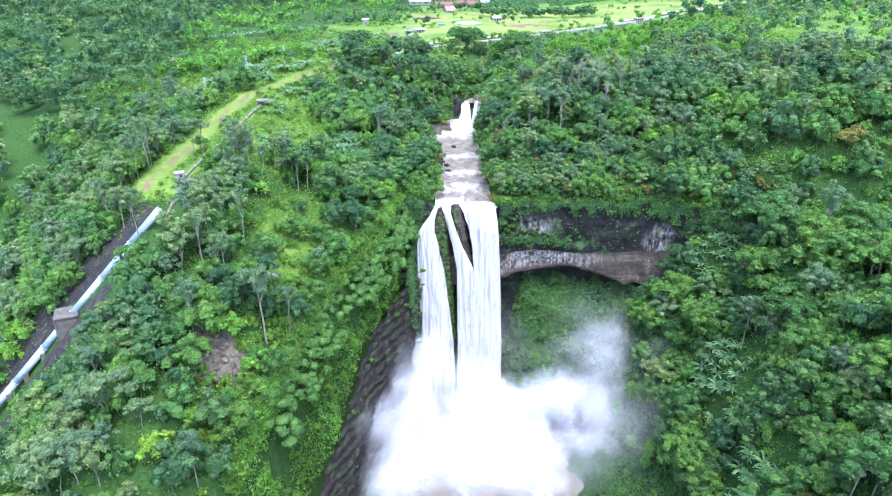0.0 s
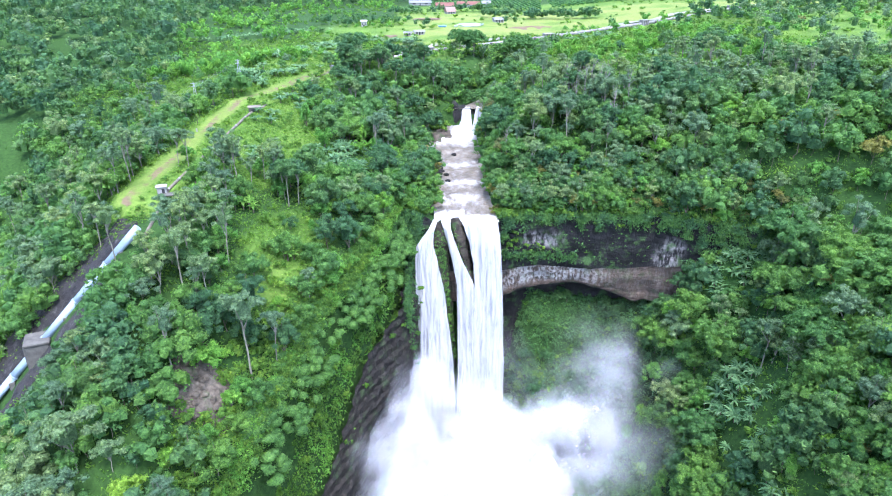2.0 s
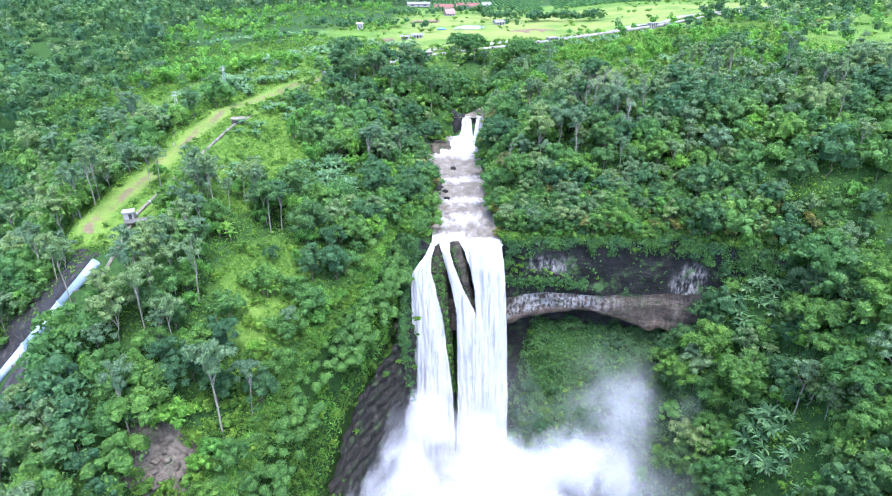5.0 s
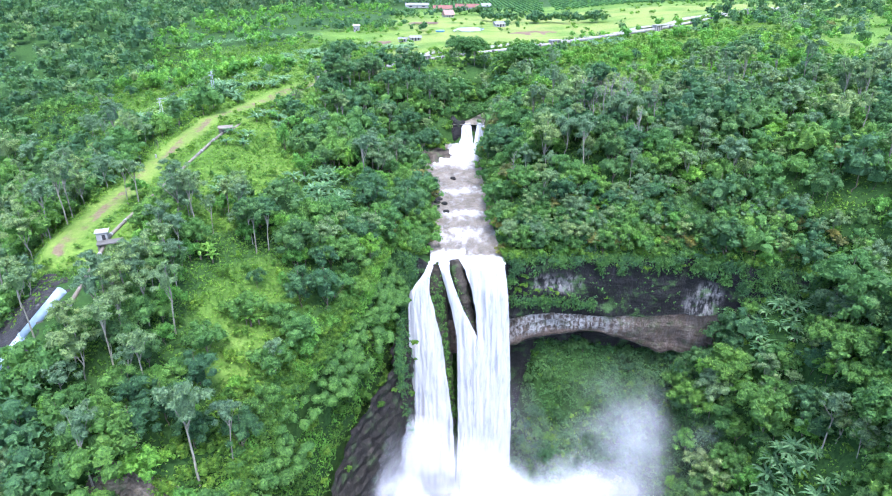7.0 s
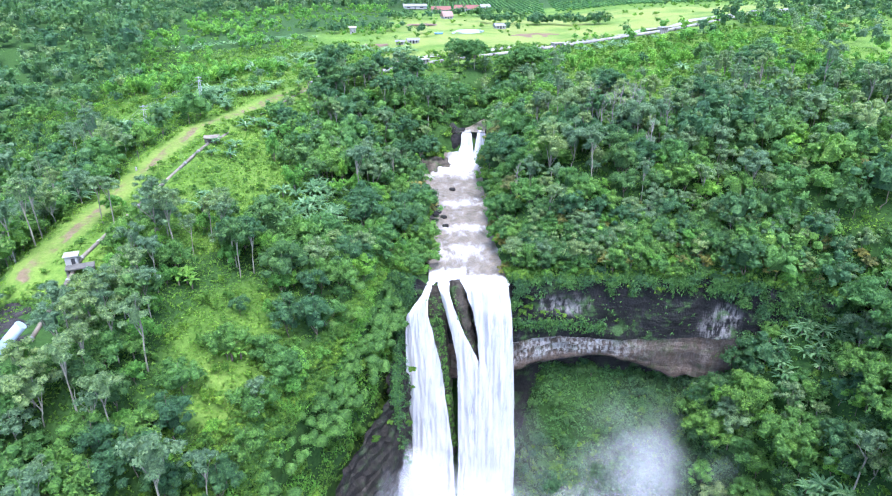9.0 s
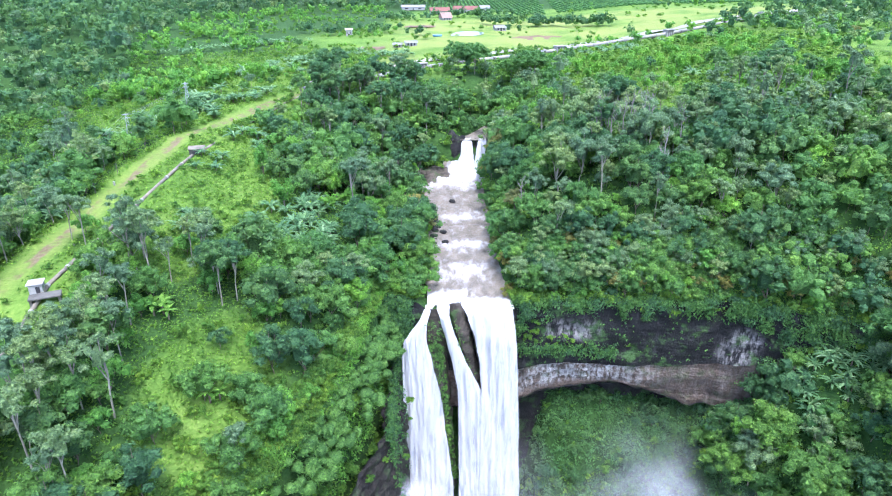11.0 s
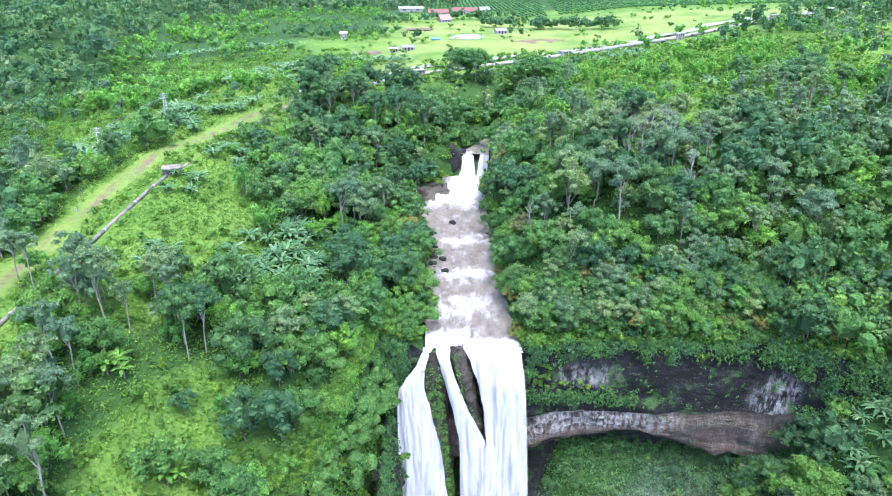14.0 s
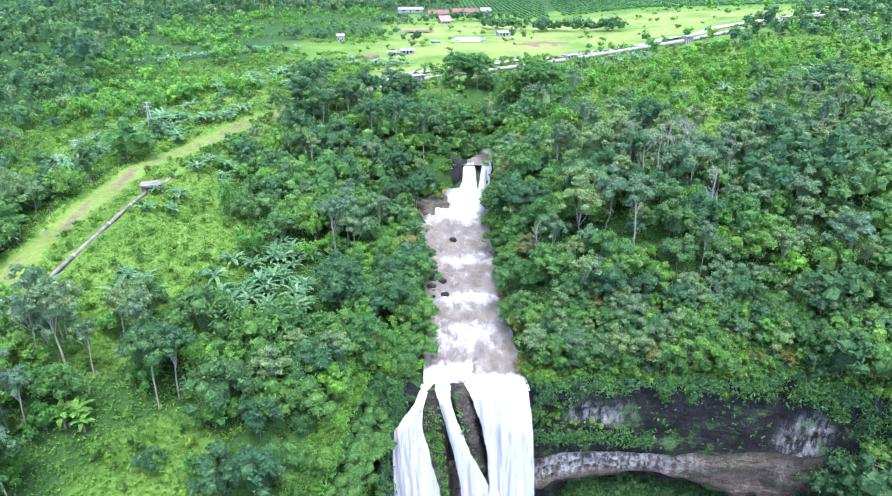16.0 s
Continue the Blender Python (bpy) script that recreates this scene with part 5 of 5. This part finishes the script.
drape("face_shrubs", face2, 9, 0.44, "bright", "fresh green low shrubs on the steep face of the gorge")
# moss and ferns on the two ribs
spots = []
for _ in range(420):
    q = rs.rand() ** 0.8
    a = rs.uniform(-1.0, 0.9)
    spots.append((-6.2 + 4.6 * q + 2.2 * a, -1.6 - 0.6 * (1 - a * a), -3.5 - 54 * q, rs.uniform(0.3, 0.8), rs.uniform(0.3, 0.8)))
for _ in range(70):
    q = rs.rand()
    spots.append((0.1 + 5.1 * q - 0.9 + rs.normal() * 0.5, -2.2, -2.5 - 20 * q, rs.uniform(0.2, 0.5), rs.uniform(0.2, 0.5)))
drape("rib_moss", spots, 14, 0.34, "green", "moss and small ferns on the wet rock ribs", 0.2)
# scrub in the shade under the overhang, and on the low banks to both sides of the pool
spots = []
for n, x0, x1, y0, y1, lo, hi in ((2600, 16, 84, -22, 10, FLOOR + 8, 0), (2600, 46, 78, -85, -22, FLOOR + 3, 0), (1100, -46, -14, -70, 0, FLOOR + 3, -62)):
    xs, ys = rs.uniform(x0, x1, n), rs.uniform(y0, y1, n)
    zs = height(xs, ys)
    on = (zs > lo) & (zs < hi)
    spots.append(np.stack([xs, ys, zs + 0.2, rs.uniform(0.6, 1.7, n), rs.uniform(0.4, 1.3, n)], 1)[on])
spots = np.concatenate(spots)
# The deep leaf puts the overhang's shade into the scrub's colour.
drape("hollow_scrub", spots, 20, 0.55, "deep", "wet scrub on the scree under the overhang, dark leaf as shade", 0.2)

# ---------------- built things ----------------
def part(name, bm, material, parent, label=""):
    me = bpy.data.meshes.new(name)
    bm.to_mesh(me), bm.free()
    me.materials.append(material)
    ob = new(name, me)
    ob.parent = parent
    return tagged(ob, label)


def root_at(name, place, label, category, group="", turn=0.0):
    ob = new(name)
    ob.empty_display_size = 0.5
    ob.matrix_world = pose(*place, 0, 0, turn)
    return tagged(ob, label, category, group)


def box(size, centre=(0, 0, 0), bevel=0.06, turn=0.0):
    bm = bmesh.new()
    bmesh.ops.create_cube(bm, size=1)
    bmesh.ops.scale(bm, vec=size, verts=bm.verts)
    if bevel:
        bmesh.ops.bevel(bm, geom=bm.edges[:], offset=bevel, segments=1, affect="EDGES")
    bmesh.ops.rotate(bm, cent=(0, 0, 0), matrix=Matrix.Rotation(turn, 3, "Z"), verts=bm.verts)
    bmesh.ops.translate(bm, vec=centre, verts=bm.verts)
    return bm


def bm_from(v, q):
    bm = bmesh.new()
    vs = [bm.verts.new(p) for p in v]
    for f in q:
        bm.faces.new([vs[i] for i in f])
    return bm


def rod(a, b, r, r2=None, sides=10):
    """A straight closed round bar."""
    bm = bm_from(*tube([a, b], [r, r if r2 is None else r2], sides))
    bmesh.ops.holes_fill(bm, edges=bm.edges[:])
    for f in bm.faces:
        f.smooth = len(f.verts) == 4
    return bm


def gable(size, high, eave=0.4, centre=(0, 0, 0)):
    """A pitched roof with thickness."""
    x, y = size[0] / 2 + eave, size[1] / 2 + eave
    bm = bmesh.new()
    pts = [(-x, -y, 0), (x, -y, 0), (x, y, 0), (-x, y, 0), (-x, 0, high), (x, 0, high)]
    vs = [bm.verts.new(Vector(p) + Vector(centre)) for p in pts]
    for f in ((0, 1, 5, 4), (2, 3, 4, 5), (0, 4, 3), (1, 2, 5), (3, 2, 1, 0)):
        bm.faces.new([vs[i] for i in f])
    return bm


def ground(x, y):
    return float(height(x, y))


# penstock on the flank of the ridge
P0, P1 = Vector((-84, -57, 20.2)), Vector((-141, -84.5, -42.5))
axis = (P1 - P0).normalized()
penstock = root_at("penstock", P0, "pale blue-grey steel penstock running down the rocky flank", "pipe")
length = (P1 - P0).length
for k in range(7):
    a, b = axis * (length * k / 7), axis * (length * (k + 1) / 7)
    sec = part("pipe_section", rod(a, b, 1.05, None, 18), PIPE, penstock)
    part("flange", rod(b - axis * 0.18, b + axis * 0.18, 1.22, None, 18), PIPE, sec)
for k in range(1, 12):
    if k in (5, 6):
        continue
    c = axis * (length * k / 12)
    g = ground(P0.x + c.x, P0.y + c.y) - P0.z - 1.0
    top = c.z - 0.5
    if top - g > 0.4:
        part("pipe_pier", box((1.4, 2.6, top - g), (c.x, c.y, (top + g) / 2), 0.08, math.atan2(axis.y, axis.x)), CONCRETE, penstock, "grey concrete pipe pier")

block_at = P0 + axis * (length * 0.455)
anchor = root_at("anchor_block", block_at, "weathered ribbed concrete anchor block gripping the penstock", "concrete block", "", math.degrees(math.atan2(axis.y, axis.x)))
part("block_body", box((5.6, 6.2, 8.0), (0, 0, -2.2), 0.25), CONCRETE, anchor)
part("block_cap", box((6.2, 6.8, 0.7), (0, 0, 2.1), 0.15), CONCRETE, anchor)
for k in range(7):
    part("rib", box((0.4, 0.5, 7.0), (-2.4 + 0.8 * k, -3.3, -2.1), 0.05), CONCRETE, anchor)
for k in range(6):
    part("rib", box((0.5, 0.4, 7.0), (3.0, -2.6 + 1.04 * k, -2.1), 0.05), CONCRETE, anchor)


def rock_sheet(name, corner, along, across, nu, nv, mat, label, lift, seed, rise=0.0):
    """Bare rock lying on the slope with an uneven outline."""
    V, Q, keep = [], [], {}
    for i in range(nu):
        for j in range(nv):
            u, v = i / (nu - 1), j / (nv - 1)
            x, y = corner[0] + along[0] * u + across[0] * v, corner[1] + along[1] * u + across[1] * v
            edge = min(u, 1 - u, v, 1 - v) * 5 + 0.8 * noise.noise(Vector((x * 0.22, y * 0.22, seed)))
            bulk = min(1.0, max(-0.6, edge))
            V.append((x, y, ground(x, y) + lift * bulk + 0.7 * noise.noise(Vector((x * 0.5, y * 0.5, seed))) + 0.3 * noise.noise(Vector((x * 1.4, y * 1.4, seed))) + rise * v))
    return thing(name, mesh_from(name, V, grid_faces(nu, nv), None, False), mat, label, "rock")


rock_sheet("rock_slab", (-84, -54.5), (-56, -27), (-9, 14), 60, 18, SLAB, "dark bare rock slope beside the penstock, with white scars", 1.0, 3)
rock_sheet("rock_slab", (-88, -61.5), (-50, -25), (2, -5), 50, 8, SLAB, "narrow dark rock cutting under the penstock", 0.5, 7)
rock_sheet("rock_slide", (-67, -98), (14, 0), (0, 14), 46, 46, SLIDE, "grey-brown landslip scar of bare broken rock", 1.2, 5)

for k in range(30):
    x, y = -60 + rs.normal() * 3.0, -91 + rs.normal() * 3.2
    q = rs.uniform(0.35, 1.0)
    boulder("boulder", (x, y, ground(x, y) + 1.1 + 0.2 * q), (q, q * rs.uniform(0.7, 1.3), q * 0.8), SLIDE, k * 2.3 + 60, "broken grey-brown rock on the landslip scar")

# valve house at the head of the penstock
hut = root_at("valve_house", (-89, -29, ground(-89, -29)), "small white concrete valve house with a flat roof slab", "building", "", 20)
part("wall", box((2.6, 2.4, 2.3), (0, 0, 1.1), 0.05), WHITE, hut)
part("roof_slab", box((3.2, 3.0, 0.22), (0, 0, 2.35), 0.04), WHITE, hut)
part("door", box((0.8, 0.1, 1.7), (0.4, -1.21, 0.9), 0.01), DARK, hut)
deck = root_at("concrete_deck", (-86.0, -31.5, ground(-86, -31.5)), "grey concrete deck slab over the pipe junction", "platform", "", 25)
part("slab", box((6.0, 2.8, 0.35), (0, 0, 1.5), 0.05), CONCRETE, deck)
for dx in (-2.6, 2.6):
    part("support", box((0.5, 2.4, 2.0), (dx, 0, 0.35), 0.04), CONCRETE, deck)

# chamber on the old pipeline
bx = root_at("pipe_chamber", (-82.8, 52.5, ground(-82.8, 52.5) - 0.9), "brown weathered concrete pipe chamber with an overhanging flat roof", "building", "", 18)
part("wall", box((4.6, 3.8, 2.6), (0, 0, 1.2), 0.05), CONCRETE, bx)
part("roof_slab", box((5.2, 4.4, 0.35), (0, 0, 2.7), 0.06), OLDPIPE, bx, "stained grey-brown roof slab")
# Near-black plate on the wall paints the shade inside the chamber's entrance.
part("opening", box((1.6, 0.1, 1.6), (-0.6, -1.92, 1.2), 0.01), DARK, bx)


def laid_pipe(name, points, radius, lift, mat, band, label, pier=0.0, gap=9.0):
    """A pipe on the ground in straight lengths, with collars, and piers where it is raised."""
    pts = [Vector((x, y, ground(x, y) + lift)) for x, y in points]
    home = root_at(name, pts[0], label, "pipe")
    for a, b in zip(pts, pts[1:]):
        n = max(1, round((b - a).length / gap))
        for k in range(n):
            p, q = a + (b - a) * (k / n) - pts[0], a + (b - a) * ((k + 1) / n) - pts[0]
            d = (q - p).normalized()
            part("pipe_length", rod(p, q, radius, None, 12), mat, home)
            part("collar", rod(q - d * 0.3, q + d * 0.3, radius * 1.16, None, 12), band, home)
            if pier:
                w = p + pts[0]
                part("pier", box((1.0, radius * 2.9, lift + 0.9), (p.x, p.y, ground(w.x, w.y) - pts[0].z + lift / 2 - 0.3), 0.05, math.atan2(d.y, d.x)), CONCRETE, home)
    return home


laid_pipe("old_pipeline", ((-83.0, 49), (-83.2, 40), (-83.6, 29), (-85.2, 15), (-86.6, 1), (-87, -12), (-88, -27), (-86, -44), (-84.5, -55)), 0.46, 0.34, OLDPIPE, WHITE, "mossy brown pipeline beside the track with pale collars", 0, 10)
laid_pipe("old_pipeline", ((-64, 143), (-70, 116), (-76, 90), (-82, 56)), 0.45, 0.15, OLDPIPE, CONCRETE, "mossy brown pipeline beside the track with pale collars", 0, 10)
laid_pipe("upper_pipeline", ((-64, 143), (-15, 186), (61, 222), (133, 260), (215, 318), (330, 410)), 0.95, 1.3, PALEPIPE, PALEPIPE, "pale grey raised pipeline on concrete piers", 1.0, 11)
for x, y, a in ((-15, 186, 30), (61, 222, 27), (133, 260, 32), (215, 318, 37)):
    b = root_at("anchor_house", (x, y, ground(x, y)), "pale concrete anchor block with a cap slab on the upper pipeline", "concrete block", "anchor blocks", a)
    part("cap", box((6.6, 4.0, 0.45), (0, 0, 3.5), 0.06), PALEPIPE, b)
    for dx in (-2.6, -0.9, 0.9, 2.6):
        part("column", box((0.7, 3.4, 3.8), (dx, 0, 1.5), 0.05), PALEPIPE, b)
# service road beside the upper pipeline
road = []
for (ax, ay), (cx, cy) in zip(((-60, 152), (-20, 194), (57, 231), (128, 268), (210, 327)), ((-20, 194), (57, 231), (128, 268), (210, 327), (326, 420))):
    for k in range(12):
        x, y = ax + (cx - ax) * k / 12, ay + (cy - ay) * k / 12
        nx, ny = -(cy - ay), cx - ax
        s = 1.0 / math.hypot(nx, ny)
        road += [(x + nx * s * t, y + ny * s * t, ground(x + nx * s * t, y + ny * s * t) + 0.7) for t in (4, 8, 12)]
thing("road", mesh_from("road", road, grid_faces(len(road) // 3, 3)), plain("gravel", (0.215, 0.215, 0.17), 0.95, 0, 0.2, 0.3), "pale gravel service road beside the pipeline", "road", "structure")
valley = [(-228 + 4.2 * k + 1.6 * t * 0.8, 20 + 3.2 * k - 1.6 * t, ground(-228 + 4.2 * k + 1.6 * t * 0.8, 20 + 3.2 * k - 1.6 * t) + 0.4) for k in range(14) for t in (-1.4, 0, 1.4)]
thing("road_lower", mesh_from("road_lower", valley, grid_faces(14, 3)), plain("road_dirt", (0.09, 0.08, 0.07), 0.95), "grey dirt road in the side valley", "road", "structure")


def pylon(x, y, high, turn):
    home = root_at("pylon", (x, y, ground(x, y)), "slim grey steel lattice power pylon", "pylon", "pylons", turn)
    half = lambda z: 0.75 * (1 - z / high) + 0.16
    corners = [(-1, -1), (1, -1), (1, 1), (-1, 1)]
    for sx, sy in corners:
        part("leg", rod((sx * half(0), sy * half(0), -0.5), (sx * half(high), sy * half(high), high), 0.07, 0.05, 4), STEEL, home)
    n = 8
    for k in range(n):
        z0, z1 = high * k / n, high * (k + 1) / n
        for (ax, ay), (cx, cy) in zip(corners, corners[1:] + corners[:1]):
            part("brace", rod((ax * half(z0), ay * half(z0), z0), (cx * half(z1), cy * half(z1), z1), 0.04, None, 4), STEEL, home)
    for z in (high * 0.82, high * 0.95):
        part("crossarm", box((2.6, 0.16, 0.16), (0, 0, z), 0), STEEL, home)
    return Vector((x, y, ground(x, y) + high * 0.92))


tops = [pylon(-117.5, 81, 10, 30), pylon(-104.5, 106.5, 10.5, 30)]


def cable(a, b, sag):
    pts = [a.lerp(b, t) - Vector((0, 0, sag * 4 * t * (1 - t))) for t in np.linspace(0, 1, 13)]
    me = mesh_from("power_cable", *tube(pts, [0.02] * 13, 4))
    thing("power_cable", me, STEEL, "thin grey power cable hung between pylons", "cable", "", "power cables")


for off in (-1.1, 0, 1.1):
    o = Vector((off * 0.86, off * 0.5, 0))
    cable(tops[0] + o, tops[1] + o, 0.8)
    cable(tops[0] + o, Vector((-142, 38, ground(-142, 38) + 9)) + o, 1.6)

for x, y, h in ((-97.5, 26, 0.9), (-99.5, 33, 3.2), (-99, 52, 3.2), (-100, 20, 3.0)):
    post = root_at("marker_post", (x, y, ground(x, y)), "white marker post beside the grassy track" if h < 1 else "thin grey wooden post beside the grassy track", "post")
    part("post_shaft", box((0.4, 0.4, h + 0.4) if h < 1 else (0.16, 0.16, h + 0.4), (0, 0, h / 2), 0.02), WHITE if h < 1 else CONCRETE, post)
    part("post_cap", box((0.5, 0.5, 0.1) if h < 1 else (0.2, 0.2, 0.08), (0, 0, h + 0.25), 0.01), WHITE if h < 1 else CONCRETE, post)


# farmstead among the fields
def house(x, y, size, wall_high, roof_high, roof, turn, label):
    home = root_at("farmhouse", (x, y, ground(x, y)), label, "house", "", turn)
    w = part("wall", box((size[0], size[1], wall_high), (0, 0, wall_high / 2 - 0.1), 0.03), WHITE, home)
    part("roof", gable(size, roof_high, 0.7, (0, 0, wall_high - 0.1)), roof, home)
    for dx in (-0.28, 0.28):
        part("window", box((size[0] * 0.14, 0.08, 1.2), (dx * size[0], -size[1] / 2 - 0.03, wall_high * 0.55), 0.01), DARK, home)
    part("door", box((1.1, 0.08, 2.1), (0, -size[1] / 2 - 0.03, 1.0), 0.01), DARK, home)


house(-8, 570, (20, 9), 3.2, 3.6, ROOF_RED, 4, "white farmhouse with a long red roof")
house(20, 590, (26, 9), 3.2, 3.6, ROOF_RED, -6, "white farmhouse with a faded red roof")
house(-38, 620, (26, 8), 3.0, 2.4, ROOF_GREY, 3, "long low shed with a pale metal roof")
house(40, 585, (10, 8), 5.0, 3.0, ROOF_GREY, 10, "two-storey white house with a grey roof")
house(-2, 478, (9, 9), 2.6, 4.4, plain("roof_tan", (0.22, 0.14, 0.11), 0.8), 20, "open pavilion with a steep tan roof")
house(38, 352, (8, 6), 2.2, 1.8, ROOF_GREY, 15, "small field shelter with a grey roof")
house(-24, 268, (7, 4), 2.0, 1.2, ROOF_GREY, 12, "low farm shed with a patched metal roof")
house(-32, 266, (5, 3), 1.8, 1.0, ROOF_GREY, -10, "low farm shed with a patched metal roof")
house(-71, 332, (4, 4), 4.6, 1.2, WHITE, 0, "narrow white water tower hut")
house(-62, 144, (8, 4), 2.2, 0.8, ROOF_GREY, 38, "low grey roofed shelter on the pipeline")


def flat_patch(name, x, y, rx, ry, mat, label, seed, category):
    n = 22
    V = [(x, y, ground(x, y) + 0.30)]
    for k in range(n):
        a = 6.2832 * k / n
        r = 1 + 0.25 * noise.noise(Vector((math.cos(a) * 1.4, math.sin(a) * 1.4, seed)))
        px_, py_ = x + rx * r * math.cos(a), y + ry * r * math.sin(a)
        V.append((px_, py_, ground(px_, py_) + 0.30))
    Q = [(0, k + 1, (k + 1) % n + 1) for k in range(n)]
    thing(name, mesh_from(name, V, Q), mat, label, category, "structure")


flat_patch("pond", 14, 335, 12, 16, POND, "shallow grey-green fish pond among the fields", 1, "pond")
flat_patch("bare_field", 58, 300, 17, 9, EARTH, "strip of freshly dug red-brown earth", 2, "field")
flat_patch("bare_field_low", -48, 262, 9, 7, EARTH, "patch of bare red-brown earth", 3, "field")
flat_patch("bare_bank", -22, 400, 14, 12, EARTH, "terraced bare red earth by the farm", 4, "field")
tank = root_at("water_tank", (-8, 322, ground(-8, 322)), "shallow round blue water basin", "tank")
part("basin", rod((0, 0, -0.2), (0, 0, 0.9), 3.2, None, 20), plain("blue_liner", (0.07, 0.18, 0.27), 0.4), tank)

# dead trees above the wooded slope
for k, (x, y, h) in enumerate(((50, 40, 18), (53, 43, 20), (56, 41, 19), (43, 44, 17), (45, 47, 18), (66, 36, 17), (58, 24, 18), (20, 34, 12), (47, 42, 17), (59, 45, 18))):
    wood = bare_tree(200 + k, h)
    me = mesh_from("dead_tree", *wood)
    ob = thing("dead_tree", me, bark_material("bark_bleached", (0.12, 0.11, 0.095), (0.27, 0.25, 0.22)) if k == 0 else bpy.data.materials["bark_bleached"],
               "bleached bare dead tree with broken limbs", "tree", "", "dead trees")
    ob.location = (x, y, ground(x, y))

# boulders in the rapids and along the bank
rs = np.random.RandomState(8)
for k in range(26):
    y = rs.uniform(22, 84)
    x = float(river_left(y)) + rs.uniform(-1.2, 1.6) if k % 9 else rs.uniform(-5, 0)
    s = rs.uniform(0.4, 1.3)
    boulder("boulder", (x, y, float(river_level(y)) + 0.1), (s, s * rs.uniform(0.7, 1.3), s * 0.6), WALL, k * 1.7, "dark wet boulder in the river")


# orchard rows on the far plain, hedges and field trees
def orchard():
    V, Q, at = [], [], 0
    v0, q0 = core([(0, 0, 1.2, 1.7, 1.5)], 1.0, 5, (-0.4, 0.55))
    for y in np.arange(520, 900, 7.5):
        for x in np.arange(-40, 520, 5.0):
            u = x - 0.1 * (y - 520)
            if 96 < u < 108 or 215 < u < 224 or (y < 640 and x < 70) or abs(x) > 90 + (y + 235) * 0.74:
                continue
            s = 0.75 + 0.4 * rs.rand()
            V.append(v0 * s + (x + rs.uniform(-0.4, 0.4), y + rs.uniform(-0.4, 0.4), float(plateau(np.array(x), np.array(y)))))
            Q.append(q0 + at)
            at += len(v0)
    thing("orchard", mesh_from("orchard", np.concatenate(V), np.concatenate(Q), None, False), LEAF["green"], "rows of low round orchard trees on the far plain", "orchard", "stuff")


orchard()
